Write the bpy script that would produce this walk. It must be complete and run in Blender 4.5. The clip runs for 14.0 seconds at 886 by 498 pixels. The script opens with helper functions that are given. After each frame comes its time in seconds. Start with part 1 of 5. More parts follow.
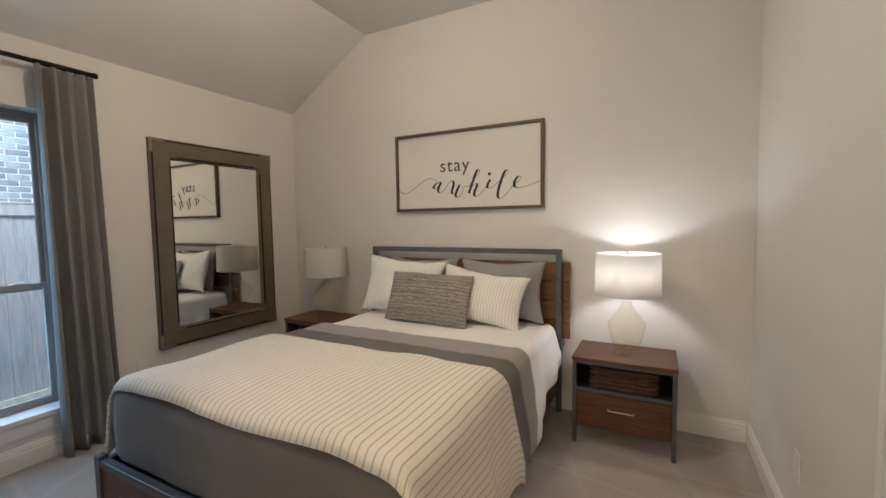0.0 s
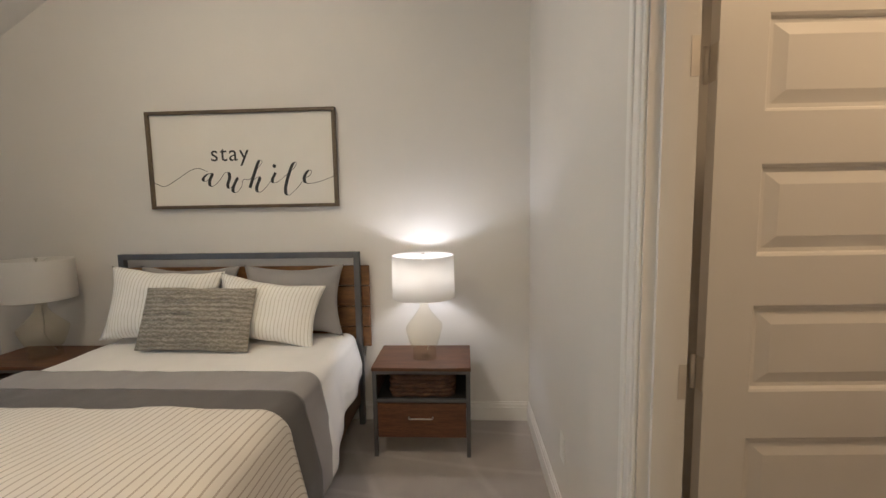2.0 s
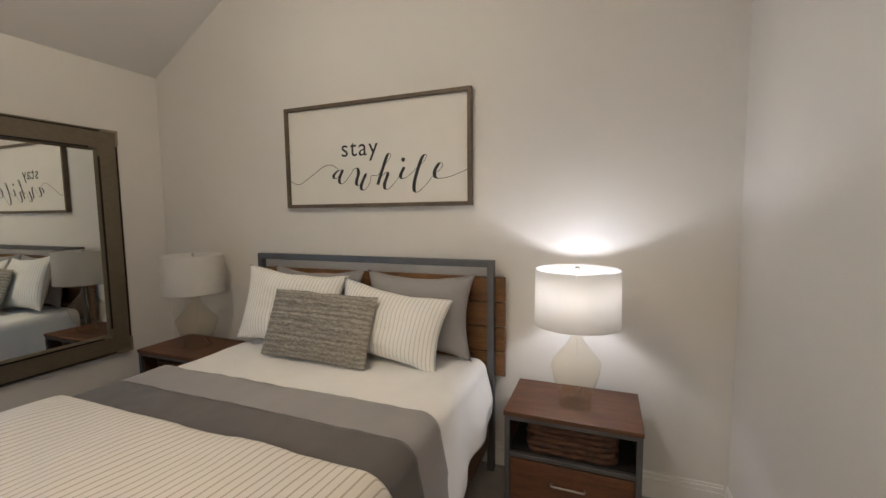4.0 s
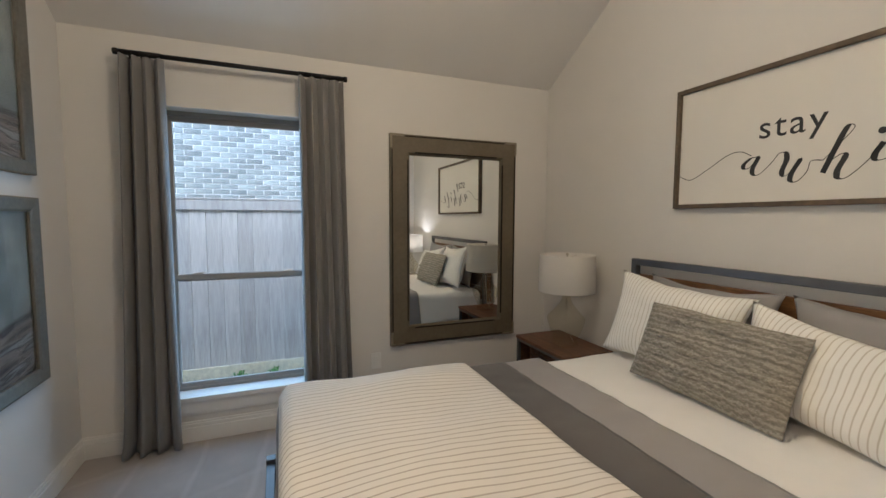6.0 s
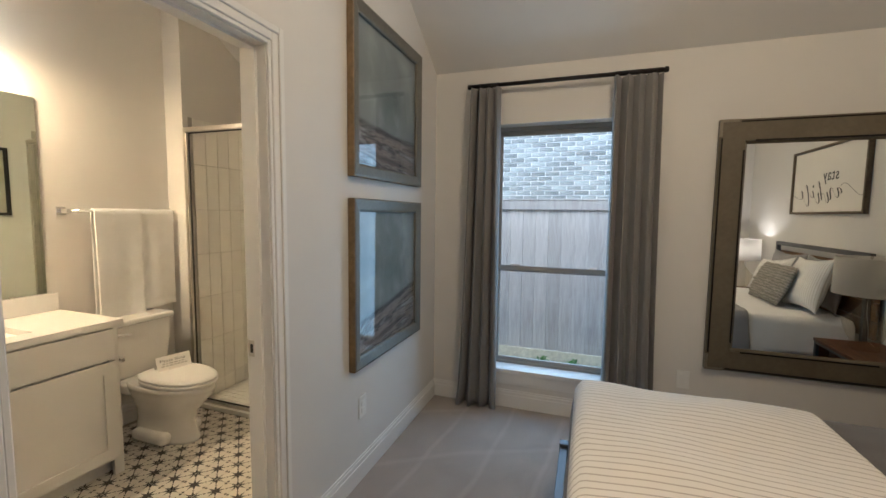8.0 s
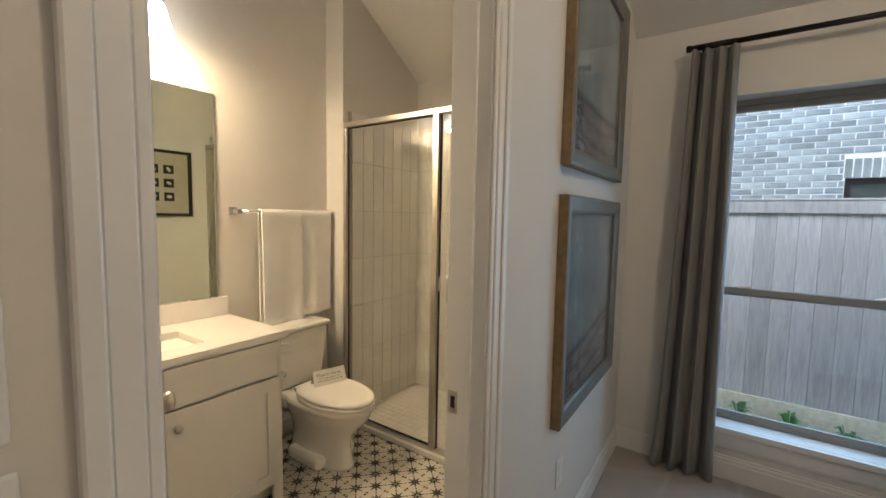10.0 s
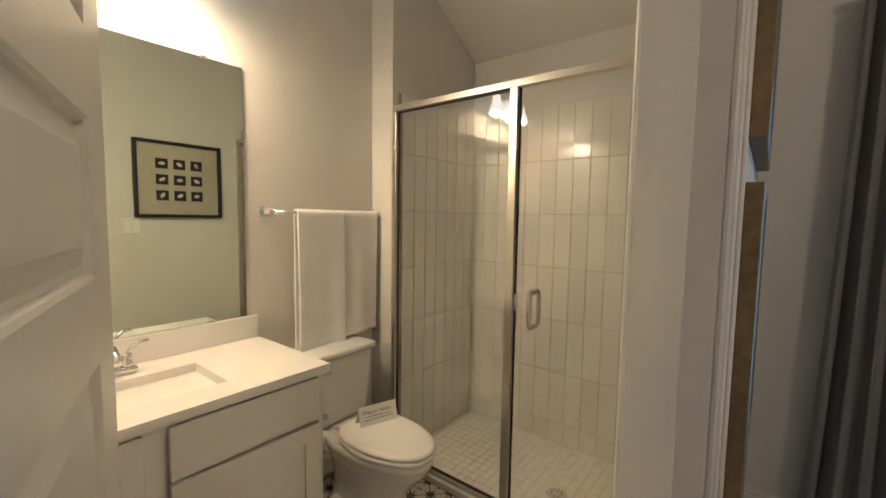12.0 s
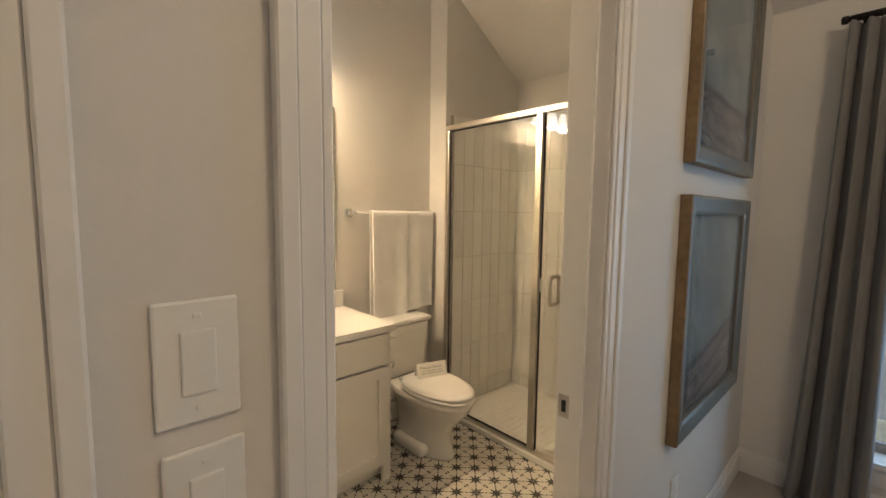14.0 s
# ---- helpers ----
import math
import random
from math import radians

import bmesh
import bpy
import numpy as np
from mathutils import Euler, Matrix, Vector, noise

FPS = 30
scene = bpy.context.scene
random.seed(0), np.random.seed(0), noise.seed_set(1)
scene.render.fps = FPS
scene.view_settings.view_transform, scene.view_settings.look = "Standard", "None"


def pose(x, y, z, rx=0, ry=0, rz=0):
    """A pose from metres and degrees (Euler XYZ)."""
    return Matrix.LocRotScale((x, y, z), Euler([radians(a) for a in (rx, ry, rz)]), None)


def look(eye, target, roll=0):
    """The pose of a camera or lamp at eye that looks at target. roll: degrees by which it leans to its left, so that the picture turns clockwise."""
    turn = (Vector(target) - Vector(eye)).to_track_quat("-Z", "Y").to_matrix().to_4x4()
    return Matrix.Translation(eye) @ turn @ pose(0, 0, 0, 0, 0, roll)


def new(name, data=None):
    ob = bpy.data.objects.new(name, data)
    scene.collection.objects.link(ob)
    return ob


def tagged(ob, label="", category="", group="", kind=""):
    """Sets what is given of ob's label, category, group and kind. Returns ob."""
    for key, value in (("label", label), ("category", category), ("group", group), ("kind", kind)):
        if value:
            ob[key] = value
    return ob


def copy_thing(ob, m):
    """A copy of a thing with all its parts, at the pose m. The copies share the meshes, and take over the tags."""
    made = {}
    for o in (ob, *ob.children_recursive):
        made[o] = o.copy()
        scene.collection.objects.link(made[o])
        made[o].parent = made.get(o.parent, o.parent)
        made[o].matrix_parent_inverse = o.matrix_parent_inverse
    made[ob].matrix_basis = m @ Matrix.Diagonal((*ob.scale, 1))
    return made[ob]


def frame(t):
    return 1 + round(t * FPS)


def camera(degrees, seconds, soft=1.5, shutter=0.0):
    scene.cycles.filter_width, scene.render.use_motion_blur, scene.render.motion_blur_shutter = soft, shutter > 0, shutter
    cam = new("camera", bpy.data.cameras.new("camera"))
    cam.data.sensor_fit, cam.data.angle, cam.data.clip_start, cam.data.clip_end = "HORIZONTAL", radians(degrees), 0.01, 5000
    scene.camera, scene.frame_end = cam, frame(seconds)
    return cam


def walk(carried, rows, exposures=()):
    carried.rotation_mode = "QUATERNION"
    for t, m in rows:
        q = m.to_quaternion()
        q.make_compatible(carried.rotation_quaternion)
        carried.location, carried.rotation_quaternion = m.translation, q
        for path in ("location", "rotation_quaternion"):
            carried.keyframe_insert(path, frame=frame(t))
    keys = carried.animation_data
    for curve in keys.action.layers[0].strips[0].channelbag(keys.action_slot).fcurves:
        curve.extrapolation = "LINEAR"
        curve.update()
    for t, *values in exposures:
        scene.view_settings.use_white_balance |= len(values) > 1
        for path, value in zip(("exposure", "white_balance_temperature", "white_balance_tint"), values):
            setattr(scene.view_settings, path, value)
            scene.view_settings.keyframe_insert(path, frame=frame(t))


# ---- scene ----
cam = camera(94.1, 14.0)
PATH = [
    (0, (0.044, 0.094, 1.393), (-0.876, 1.864, 1.261), -0.9),
    (0.5, (0.087, 0.187, 1.414), (-0.502, 2.092, 1.261), -1.2),
    (1, (0.107, 0.247, 1.471), (-0.222, 2.211, 1.279), -1.1),
    (1.5, (0.14, 0.302, 1.471), (-0.04, 2.284, 1.274), -1.1),
    (2, (0.132, 0.403, 1.462), (0.032, 2.391, 1.263), -1.0),
    (2.2, (0.118, 0.474, 1.459), (0.032, 2.462, 1.258), -1.0),
    (4.3, (-0.048, 0.944, 1.429), (-0.98, 2.706, 1.273), -0.5),
    (4.5, (-0.086, 0.952, 1.415), (-1.162, 2.631, 1.269), -0.4),
    (5, (-0.197, 0.949, 1.41), (-1.599, 2.369, 1.27), -0.1),
    (5.4, (-0.251, 0.932, 1.408), (-1.849, 2.128, 1.276), 0.1),
    (5.5, (-0.252, 0.953, 1.418), (-1.915, 2.056, 1.274), -0.0),
    (6, (-0.265, 1.037, 1.423), (-2.121, 1.769, 1.277), 0.2),
    (6.5, (-0.263, 1.077, 1.426), (-2.225, 1.432, 1.279), 0.3),
    (7, (-0.234, 1.093, 1.448), (-2.227, 1.064, 1.285), 0.6),
    (7.5, (-0.206, 1.078, 1.452), (-2.162, 0.699, 1.284), 0.7),
    (8, (-0.206, 1.04, 1.442), (-2.088, 0.383, 1.273), 0.7),
    (8.5, (-0.255, 0.927, 1.436), (-2.052, 0.068, 1.263), 0.8),
    (9, (-0.328, 0.749, 1.446), (-2.053, -0.247, 1.269), 0.8),
    (9.2, (-0.355, 0.693, 1.443), (-2.06, -0.337, 1.266), 0.9),
    (11.3, (-0.72, 0.042, 1.428), (-2.304, -1.169, 1.269), 0.9),
    (11.5, (-0.737, 0.012, 1.435), (-2.314, -1.207, 1.268), 0.9),
    (12, (-0.757, -0.024, 1.423), (-2.324, -1.257, 1.268), 0.9),
    (12.5, (-0.738, 0.037, 1.431), (-2.289, -1.215, 1.275), 0.9),
    (13, (-0.657, 0.179, 1.445), (-2.191, -1.093, 1.275), 0.9),
    (13.5, (-0.565, 0.334, 1.44), (-2.037, -1.01, 1.268), 0.8),
    (14, (-0.433, 0.403, 1.449), (-1.794, -1.052, 1.268), 0.7),
]
walk(cam, [(t, look(eye, target, roll)) for t, eye, target, roll in PATH], exposures=[(0, 2.32, 5350, 6), (4.5, 2.2, 5200, 6), (5.5, 2.2, 5200, 6), (6.5, 2.34, 5400, 6), (7, 2.36, 5450, 6), (8.5, 2.17, 5450, 6), (9, 2.13, 5500, 6), (11.5, 1.76, 5550, 6), (12, 1.72, 5400, 6), (13, 1.78, 5350, 8), (14, 2.0, 5750, 8)])

# ---- world and lights ----
world = bpy.data.worlds.new("sky")
scene.world = world
world.use_nodes = True
wn = world.node_tree
sky = wn.nodes.new("ShaderNodeTexSky")
sky.sky_type, sky.sun_disc = "NISHITA", False
sky.sun_elevation, sky.sun_rotation = radians(50), radians(100)
wn.links.new(sky.outputs[0], wn.nodes["Background"].inputs[0])
wn.nodes["Background"].inputs[1].default_value = 0.15


def lamp(name, kind, place, power, colour, size=0.1, aim=None):
    data = bpy.data.lights.new(name, kind)
    data.energy, data.color = power, colour
    if kind == "SUN":
        data.angle = size
    elif kind == "AREA":
        data.size = size
    else:
        data.shadow_soft_size = size
    ob = new(name, data)
    ob.matrix_world = look(place, aim) if aim else Matrix.Translation(place)
    return ob


WARM = (1.0, 0.70, 0.37)
lamp("sun", "SUN", (6, -2, 11), 1.0, (1.0, 0.97, 0.93), radians(25), aim=(0, 0.3, 0))
lamp("bulb_light", "POINT", (-0.115, 2.87, 1.088), 1.35, (1.0, 0.86, 0.77), 0.03)
for bx_ in (-0.96, -1.15, -1.34):
    lamp("vanity_bulb_light", "POINT", (bx_, -1.70, 2.222), 4.2, (1.0, 0.69, 0.37), 0.04)
# unseen overhead fill added to brighten the room, guessed from the sign's shadow
lamp("ceiling_fill_light", "POINT", (-1.25, 1.45, 2.92), 9.5, (1.0, 0.73, 0.45), 0.13)
# fill with no known fixture, added in the unseen hall to brighten the bedroom
lamp("hall_fill", "AREA", (0.1, -1.3, 2.4), 7.5, (1.0, 0.74, 0.44), 0.9, aim=(0.1, 0.6, 0.6))
lamp("closet_light", "AREA", (1.3, 0.9, 2.4), 1.7, (1.0, 0.60, 0.28), 0.3, aim=(1.3, 0.9, 0))

day = lamp("window_daylight", "AREA", (-3.314, 0.825, 1.18), 1.9, (0.46, 0.75, 1.0), 1.0, aim=(0, 0.9, 0.9))
day.data.shape, day.data.size, day.data.size_y = "RECTANGLE", 0.76, 1.65

# ---- materials ----


def material(name, colour, rough=0.6, metal=0.0, vary=0.0, vscale=3.0, grain=0.0, gscale=60.0, bump=0.0, bscale=200.0, second=None, stretch=(1, 1, 1), rand=0.0, sheen=0.0, bdist=0.002):
    """Principled with large stains, fine grain and relief, in metres."""
    m = bpy.data.materials.new(name)
    m.use_nodes = True
    t = m.node_tree
    p = t.nodes["Principled BSDF"]
    p.inputs["Roughness"].default_value, p.inputs["Metallic"].default_value = rough, metal
    p.inputs["Base Color"].default_value = (*colour, 1)
    p.inputs["Sheen Weight"].default_value = sheen
    co = t.nodes.new("ShaderNodeTexCoord")
    mp = t.nodes.new("ShaderNodeMapping")
    mp.inputs["Scale"].default_value = stretch
    t.links.new(co.outputs["Object"], mp.inputs[0])
    src = None
    dark = tuple(c * (1 - vary) for c in colour) if second is None else second
    if vary or second:
        n = t.nodes.new("ShaderNodeTexNoise")
        n.inputs["Scale"].default_value, n.inputs["Detail"].default_value = vscale, 4
        t.links.new(mp.outputs[0], n.inputs["Vector"])
        r = t.nodes.new("ShaderNodeValToRGB")
        r.color_ramp.elements[0].position, r.color_ramp.elements[1].position = 0.3, 0.7
        r.color_ramp.elements[0].color, r.color_ramp.elements[1].color = (*dark, 1), (*colour, 1)
        t.links.new(n.outputs["Fac"], r.inputs[0])
        src = r.outputs[0]
    if grain:
        g = t.nodes.new("ShaderNodeTexNoise")
        g.inputs["Scale"].default_value, g.inputs["Detail"].default_value = gscale, 6
        t.links.new(mp.outputs[0], g.inputs["Vector"])
        mx = t.nodes.new("ShaderNodeMix")
        mx.data_type, mx.blend_type = "RGBA", "MULTIPLY"
        mx.inputs["Factor"].default_value = grain
        if src:
            t.links.new(src, mx.inputs["A"])
        else:
            mx.inputs["A"].default_value = (*colour, 1)
        cr = t.nodes.new("ShaderNodeValToRGB")
        cr.color_ramp.elements[0].position, cr.color_ramp.elements[1].position = 0.35, 0.65
        cr.color_ramp.elements[0].color = (0.25, 0.25, 0.25, 1)
        t.links.new(g.outputs["Fac"], cr.inputs[0])
        t.links.new(cr.outputs[0], mx.inputs["B"])
        src = mx.outputs["Result"]
    if rand:
        oi = t.nodes.new("ShaderNodeObjectInfo")
        mr = t.nodes.new("ShaderNodeMapRange")
        mr.inputs["To Min"].default_value, mr.inputs["To Max"].default_value = 1 - rand, 1 + rand
        t.links.new(oi.outputs["Random"], mr.inputs[0])
        hs = t.nodes.new("ShaderNodeHueSaturation")
        t.links.new(mr.outputs[0], hs.inputs["Value"])
        if src:
            t.links.new(src, hs.inputs["Color"])
        else:
            hs.inputs["Color"].default_value = (*colour, 1)
        src = hs.outputs[0]
    if src:
        t.links.new(src, p.inputs["Base Color"])
    if bump:
        b = t.nodes.new("ShaderNodeTexNoise")
        b.inputs["Scale"].default_value, b.inputs["Detail"].default_value = bscale, 3
        t.links.new(mp.outputs[0], b.inputs["Vector"])
        bp = t.nodes.new("ShaderNodeBump")
        bp.inputs["Strength"].default_value, bp.inputs["Distance"].default_value = bump, bdist
        t.links.new(b.outputs["Fac"], bp.inputs["Height"])
        t.links.new(bp.outputs[0], p.inputs["Normal"])
    return m


def pane_glass(name, gloss=1.0, bump=0.0, tint=(1, 1, 1)):
    """A thin pane: clear, with a gloss that grows towards grazing."""
    m = bpy.data.materials.new(name)
    m.use_nodes = True
    t = m.node_tree
    t.nodes.remove(t.nodes["Principled BSDF"])
    mix, tr, gl, lw = (t.nodes.new(k) for k in ("ShaderNodeMixShader", "ShaderNodeBsdfTransparent", "ShaderNodeBsdfGlossy", "ShaderNodeLayerWeight"))
    gl.inputs["Roughness"].default_value = 0.01
    tr.inputs[0].default_value = (*tint, 1)
    lw.inputs["Blend"].default_value = 0.5
    pw, ma = t.nodes.new("ShaderNodeMath"), t.nodes.new("ShaderNodeMath")
    pw.operation, ma.operation = "POWER", "MULTIPLY_ADD"
    pw.inputs[1].default_value = 5
    ma.inputs[1].default_value, ma.inputs[2].default_value = 0.6, 0.04 * gloss
    ma.use_clamp = True
    t.links.new(lw.outputs["Facing"], pw.inputs[0])
    t.links.new(pw.outputs[0], ma.inputs[0])
    t.links.new(ma.outputs[0], mix.inputs[0])
    t.links.new(tr.outputs[0], mix.inputs[1])
    t.links.new(gl.outputs[0], mix.inputs[2])
    if bump:
        vo, bu = t.nodes.new("ShaderNodeTexVoronoi"), t.nodes.new("ShaderNodeBump")
        vo.inputs["Scale"].default_value, bu.inputs["Strength"].default_value, bu.inputs["Distance"].default_value = 70, bump, 0.003
        t.links.new(vo.outputs["Distance"], bu.inputs["Height"])
        t.links.new(bu.outputs[0], gl.inputs["Normal"])
        t.links.new(bu.outputs[0], lw.inputs["Normal"])
    t.links.new(mix.outputs[0], t.nodes["Material Output"].inputs[0])
    return m


def glow(name, colour, strength):
    m = bpy.data.materials.new(name)
    m.use_nodes = True
    p = m.node_tree.nodes["Principled BSDF"]
    p.inputs["Base Color"].default_value = (*colour, 1)
    p.inputs["Emission Color"].default_value, p.inputs["Emission Strength"].default_value = (*colour, 1), strength
    return m


M_WALL = material("wall_paint", (0.70, 0.675, 0.64), 0.75, vary=0.04, vscale=1.2, bump=0.16, bscale=85, bdist=0.0018)
M_CEIL = material("ceiling_paint", (0.72, 0.70, 0.67), 0.85, vary=0.04, vscale=1.5, bump=0.25, bscale=120)
M_TRIM = material("trim_paint", (0.78, 0.76, 0.73), 0.35, vary=0.03, vscale=2)
M_DOOR = material("door_paint", (0.76, 0.74, 0.71), 0.38, vary=0.03, vscale=2)
M_CARPET = material("carpet", (0.45, 0.40, 0.36), 0.95, vary=0.16, vscale=5, grain=0.35, gscale=260, bump=0.8, bscale=320, sheen=0.3, bdist=0.006)
M_WOOD = material("walnut_wood", (0.17, 0.07, 0.028), 0.45, second=(0.085, 0.034, 0.015), vscale=5, grain=0.5, gscale=30, stretch=(1, 9, 9), bump=0.15, bscale=40, rand=0.15)
M_HEAD = material("golden_walnut", (0.21, 0.10, 0.03), 0.45, second=(0.12, 0.053, 0.018), vscale=4, grain=0.5, gscale=30, stretch=(1, 9, 9), bump=0.15, bscale=40, rand=0.3)
M_STEEL = material("gunmetal", (0.14, 0.14, 0.145), 0.45, metal=0.6, vary=0.2, vscale=8, bump=0.1, bscale=80)
M_BLACK = material("black_metal", (0.02, 0.018, 0.017), 0.4, metal=0.7, vary=0.2, vscale=20)
M_CHROME = material("chrome", (0.8, 0.8, 0.8), 0.08, metal=1.0)
M_HINGE = material("satin_hinge", (0.72, 0.68, 0.62), 0.4, metal=0.4, vary=0.08, vscale=30)
M_NICKEL = material("brushed_nickel", (0.62, 0.58, 0.52), 0.28, metal=1.0, vary=0.08, vscale=30)
M_MIRROR = material("mirror_silver", (0.88, 0.9, 0.88), 0.0, metal=1.0)
M_PANE = pane_glass("window_glass")
M_SHOWER = pane_glass("shower_glass", 1.4)
M_TAUPE = material("taupe_frame", (0.16, 0.132, 0.088), 0.42, metal=0.15, vary=0.15, vscale=6, grain=0.15, gscale=40, bump=0.1, bscale=60)
M_WINFRAME = material("window_frame_paint", (0.30, 0.29, 0.27), 0.5, vary=0.05, vscale=5)
M_CURTAIN = material("grey_curtain_fabric", (0.225, 0.215, 0.207), 0.9, vary=0.08, vscale=4, grain=0.15, gscale=300, bump=0.3, bscale=500, sheen=0.2)
M_WHITE = material("white_cotton", (0.88, 0.865, 0.84), 0.9, vary=0.04, vscale=6, bump=0.3, bscale=400, sheen=0.2)
M_GREY = material("grey_cotton", (0.31, 0.295, 0.29), 0.9, vary=0.08, vscale=6, bump=0.3, bscale=400, sheen=0.2)
M_DGREY = material("dark_grey_cotton", (0.105, 0.096, 0.09), 0.9, vary=0.1, vscale=6, bump=0.3, bscale=400, sheen=0.2)
M_PORC = material("porcelain", (0.82, 0.80, 0.76), 0.12, vary=0.02, vscale=3)
M_QUARTZ = material("white_quartz", (0.82, 0.80, 0.77), 0.14, vary=0.03, vscale=9, grain=0.02, gscale=90)
M_BATHMIRROR = material("greenish_mirror_silver", (0.80, 0.87, 0.80), 0.0, metal=1.0)
M_CAB = material("cabinet_paint", (0.74, 0.72, 0.68), 0.4, vary=0.03, vscale=3)
M_TOWEL = material("white_terry", (0.87, 0.86, 0.84), 0.95, vary=0.05, vscale=10, bump=0.4, bscale=260, sheen=0.3, bdist=0.002)
M_PLASTIC = material("white_plastic", (0.78, 0.77, 0.74), 0.3)
M_INK = material("black_ink", (0.02, 0.02, 0.02), 0.6)
M_BOARD = material("sign_board", (0.74, 0.71, 0.65), 0.6, vary=0.04, vscale=3)
M_SIGNFRAME = material("sign_frame_wood", (0.15, 0.105, 0.06), 0.55, second=(0.09, 0.065, 0.038), vscale=6, grain=0.4, gscale=50, bump=0.15)
M_TILE = material("shower_tile", (0.80, 0.78, 0.72), 0.14, vary=0.04, vscale=4, rand=0.05, bump=0.08, bscale=12, bdist=0.004)
M_GROUT = material("grout", (0.46, 0.43, 0.38), 0.9, vary=0.1, vscale=30)



def add_vacuum_lines(m):
    """Pale tracks that a vacuum leaves in the pile: two sets of thin wandering lines."""
    t = m.node_tree
    p = t.nodes["Principled BSDF"]
    src = p.inputs["Base Color"].links[0].from_socket
    co = t.nodes.new("ShaderNodeTexCoord")
    for ang, sc, thr, amt in ((8, 0.9, 0.96, 0.20), (62, 0.55, 0.975, 0.16)):
        mp = t.nodes.new("ShaderNodeMapping")
        mp.inputs["Rotation"].default_value = (0, 0, radians(ang))
        t.links.new(co.outputs["Object"], mp.inputs[0])
        w = t.nodes.new("ShaderNodeTexWave")
        w.bands_direction = "Y"
        w.inputs["Scale"].default_value, w.inputs["Distortion"].default_value, w.inputs["Detail"].default_value, w.inputs["Detail Scale"].default_value = sc, 2.2, 2, 0.8
        t.links.new(mp.outputs[0], w.inputs["Vector"])
        r = t.nodes.new("ShaderNodeMapRange")
        r.inputs["From Min"].default_value, r.inputs["From Max"].default_value, r.inputs["To Max"].default_value = thr, 1.0, amt
        t.links.new(w.outputs["Fac"], r.inputs[0])
        mx = t.nodes.new("ShaderNodeMix")
        mx.data_type = "RGBA"
        mx.inputs["B"].default_value = (0.62, 0.58, 0.55, 1)
        t.links.new(r.outputs[0], mx.inputs["Factor"])
        t.links.new(src, mx.inputs["A"])
        src = mx.outputs["Result"]
    t.links.new(src, p.inputs["Base Color"])


add_vacuum_lines(M_CARPET)

# ---- mesh helpers ----


def box(bm, x0, x1, y0, y1, z0, z1, bevel=0.0, seg=2):
    vs = [bm.verts.new((x, y, z)) for x in (x0, x1) for y in (y0, y1) for z in (z0, z1)]
    fs = [bm.faces.new([vs[i] for i in q]) for q in ((0, 1, 3, 2), (4, 6, 7, 5), (0, 4, 5, 1), (2, 3, 7, 6), (0, 2, 6, 4), (1, 5, 7, 3))]
    if bevel:
        es = list({e for f in fs for e in f.edges})
        bmesh.ops.bevel(bm, geom=es, offset=bevel, segments=seg, profile=0.5, affect="EDGES")
    return bm


def boxes(*specs, bevel=0.0):
    bm = bmesh.new()
    for s in specs:
        box(bm, *s, bevel=bevel)
    return bm


def tube(points, radius, sides=10, closed=False):
    """A round bar along points; radius may be a list."""
    bm = bmesh.new()
    pts = [Vector(p) for p in points]
    n = len(pts)
    rad = radius if isinstance(radius, (list, tuple)) else [radius] * n
    rings = []
    up = None
    for i, p in enumerate(pts):
        a = pts[i - 1] if (i or closed) else p
        b = pts[(i + 1) % n] if (i < n - 1 or closed) else p
        d = (b - a).normalized()
        if up is None:
            up = d.orthogonal().normalized()
        up = (up - d * up.dot(d)).normalized()
        side = d.cross(up)
        rings.append([bm.verts.new(p + rad[i] * (math.cos(2 * math.pi * k / sides) * up + math.sin(2 * math.pi * k / sides) * side)) for k in range(sides)])
    for i in range(n if closed else n - 1):
        r, s = rings[i], rings[(i + 1) % n]
        for k in range(sides):
            f = bm.faces.new((r[k], r[(k + 1) % sides], s[(k + 1) % sides], s[k]))
            f.smooth = True
    if not closed:
        bm.faces.new(rings[0][::-1])
        bm.faces.new(rings[-1])
    return bm


def lathe(profile, place, sides=32, square=0.0, hollow=False):
    """Turns (radius, height) pairs about the upright through place; square above 0 flattens the round to a square plan."""
    bm = bmesh.new()
    rings = []
    for r, h in profile:
        ring = []
        for k in range(sides):
            a = 2 * math.pi * k / sides
            c, s = math.cos(a), math.sin(a)
            e = 2 / (2 + 6 * square)
            rr = r / (abs(c) ** (2 / e) + abs(s) ** (2 / e)) ** (e / 2) if square else r
            ring.append(bm.verts.new((place[0] + rr * c, place[1] + rr * s, place[2] + h)))
        rings.append(ring)
    for r, s in zip(rings, rings[1:]):
        for k in range(sides):
            bm.faces.new((r[k], r[(k + 1) % sides], s[(k + 1) % sides], s[k])).smooth = True
    if hollow:
        for k in range(sides):
            bm.faces.new((rings[-1][k], rings[-1][(k + 1) % sides], rings[0][(k + 1) % sides], rings[0][k]))
        return bm
    if profile[0][0] > 1e-4:
        bm.faces.new(rings[0][::-1])
    if profile[-1][0] > 1e-4:
        bm.faces.new(rings[-1])
    return bm


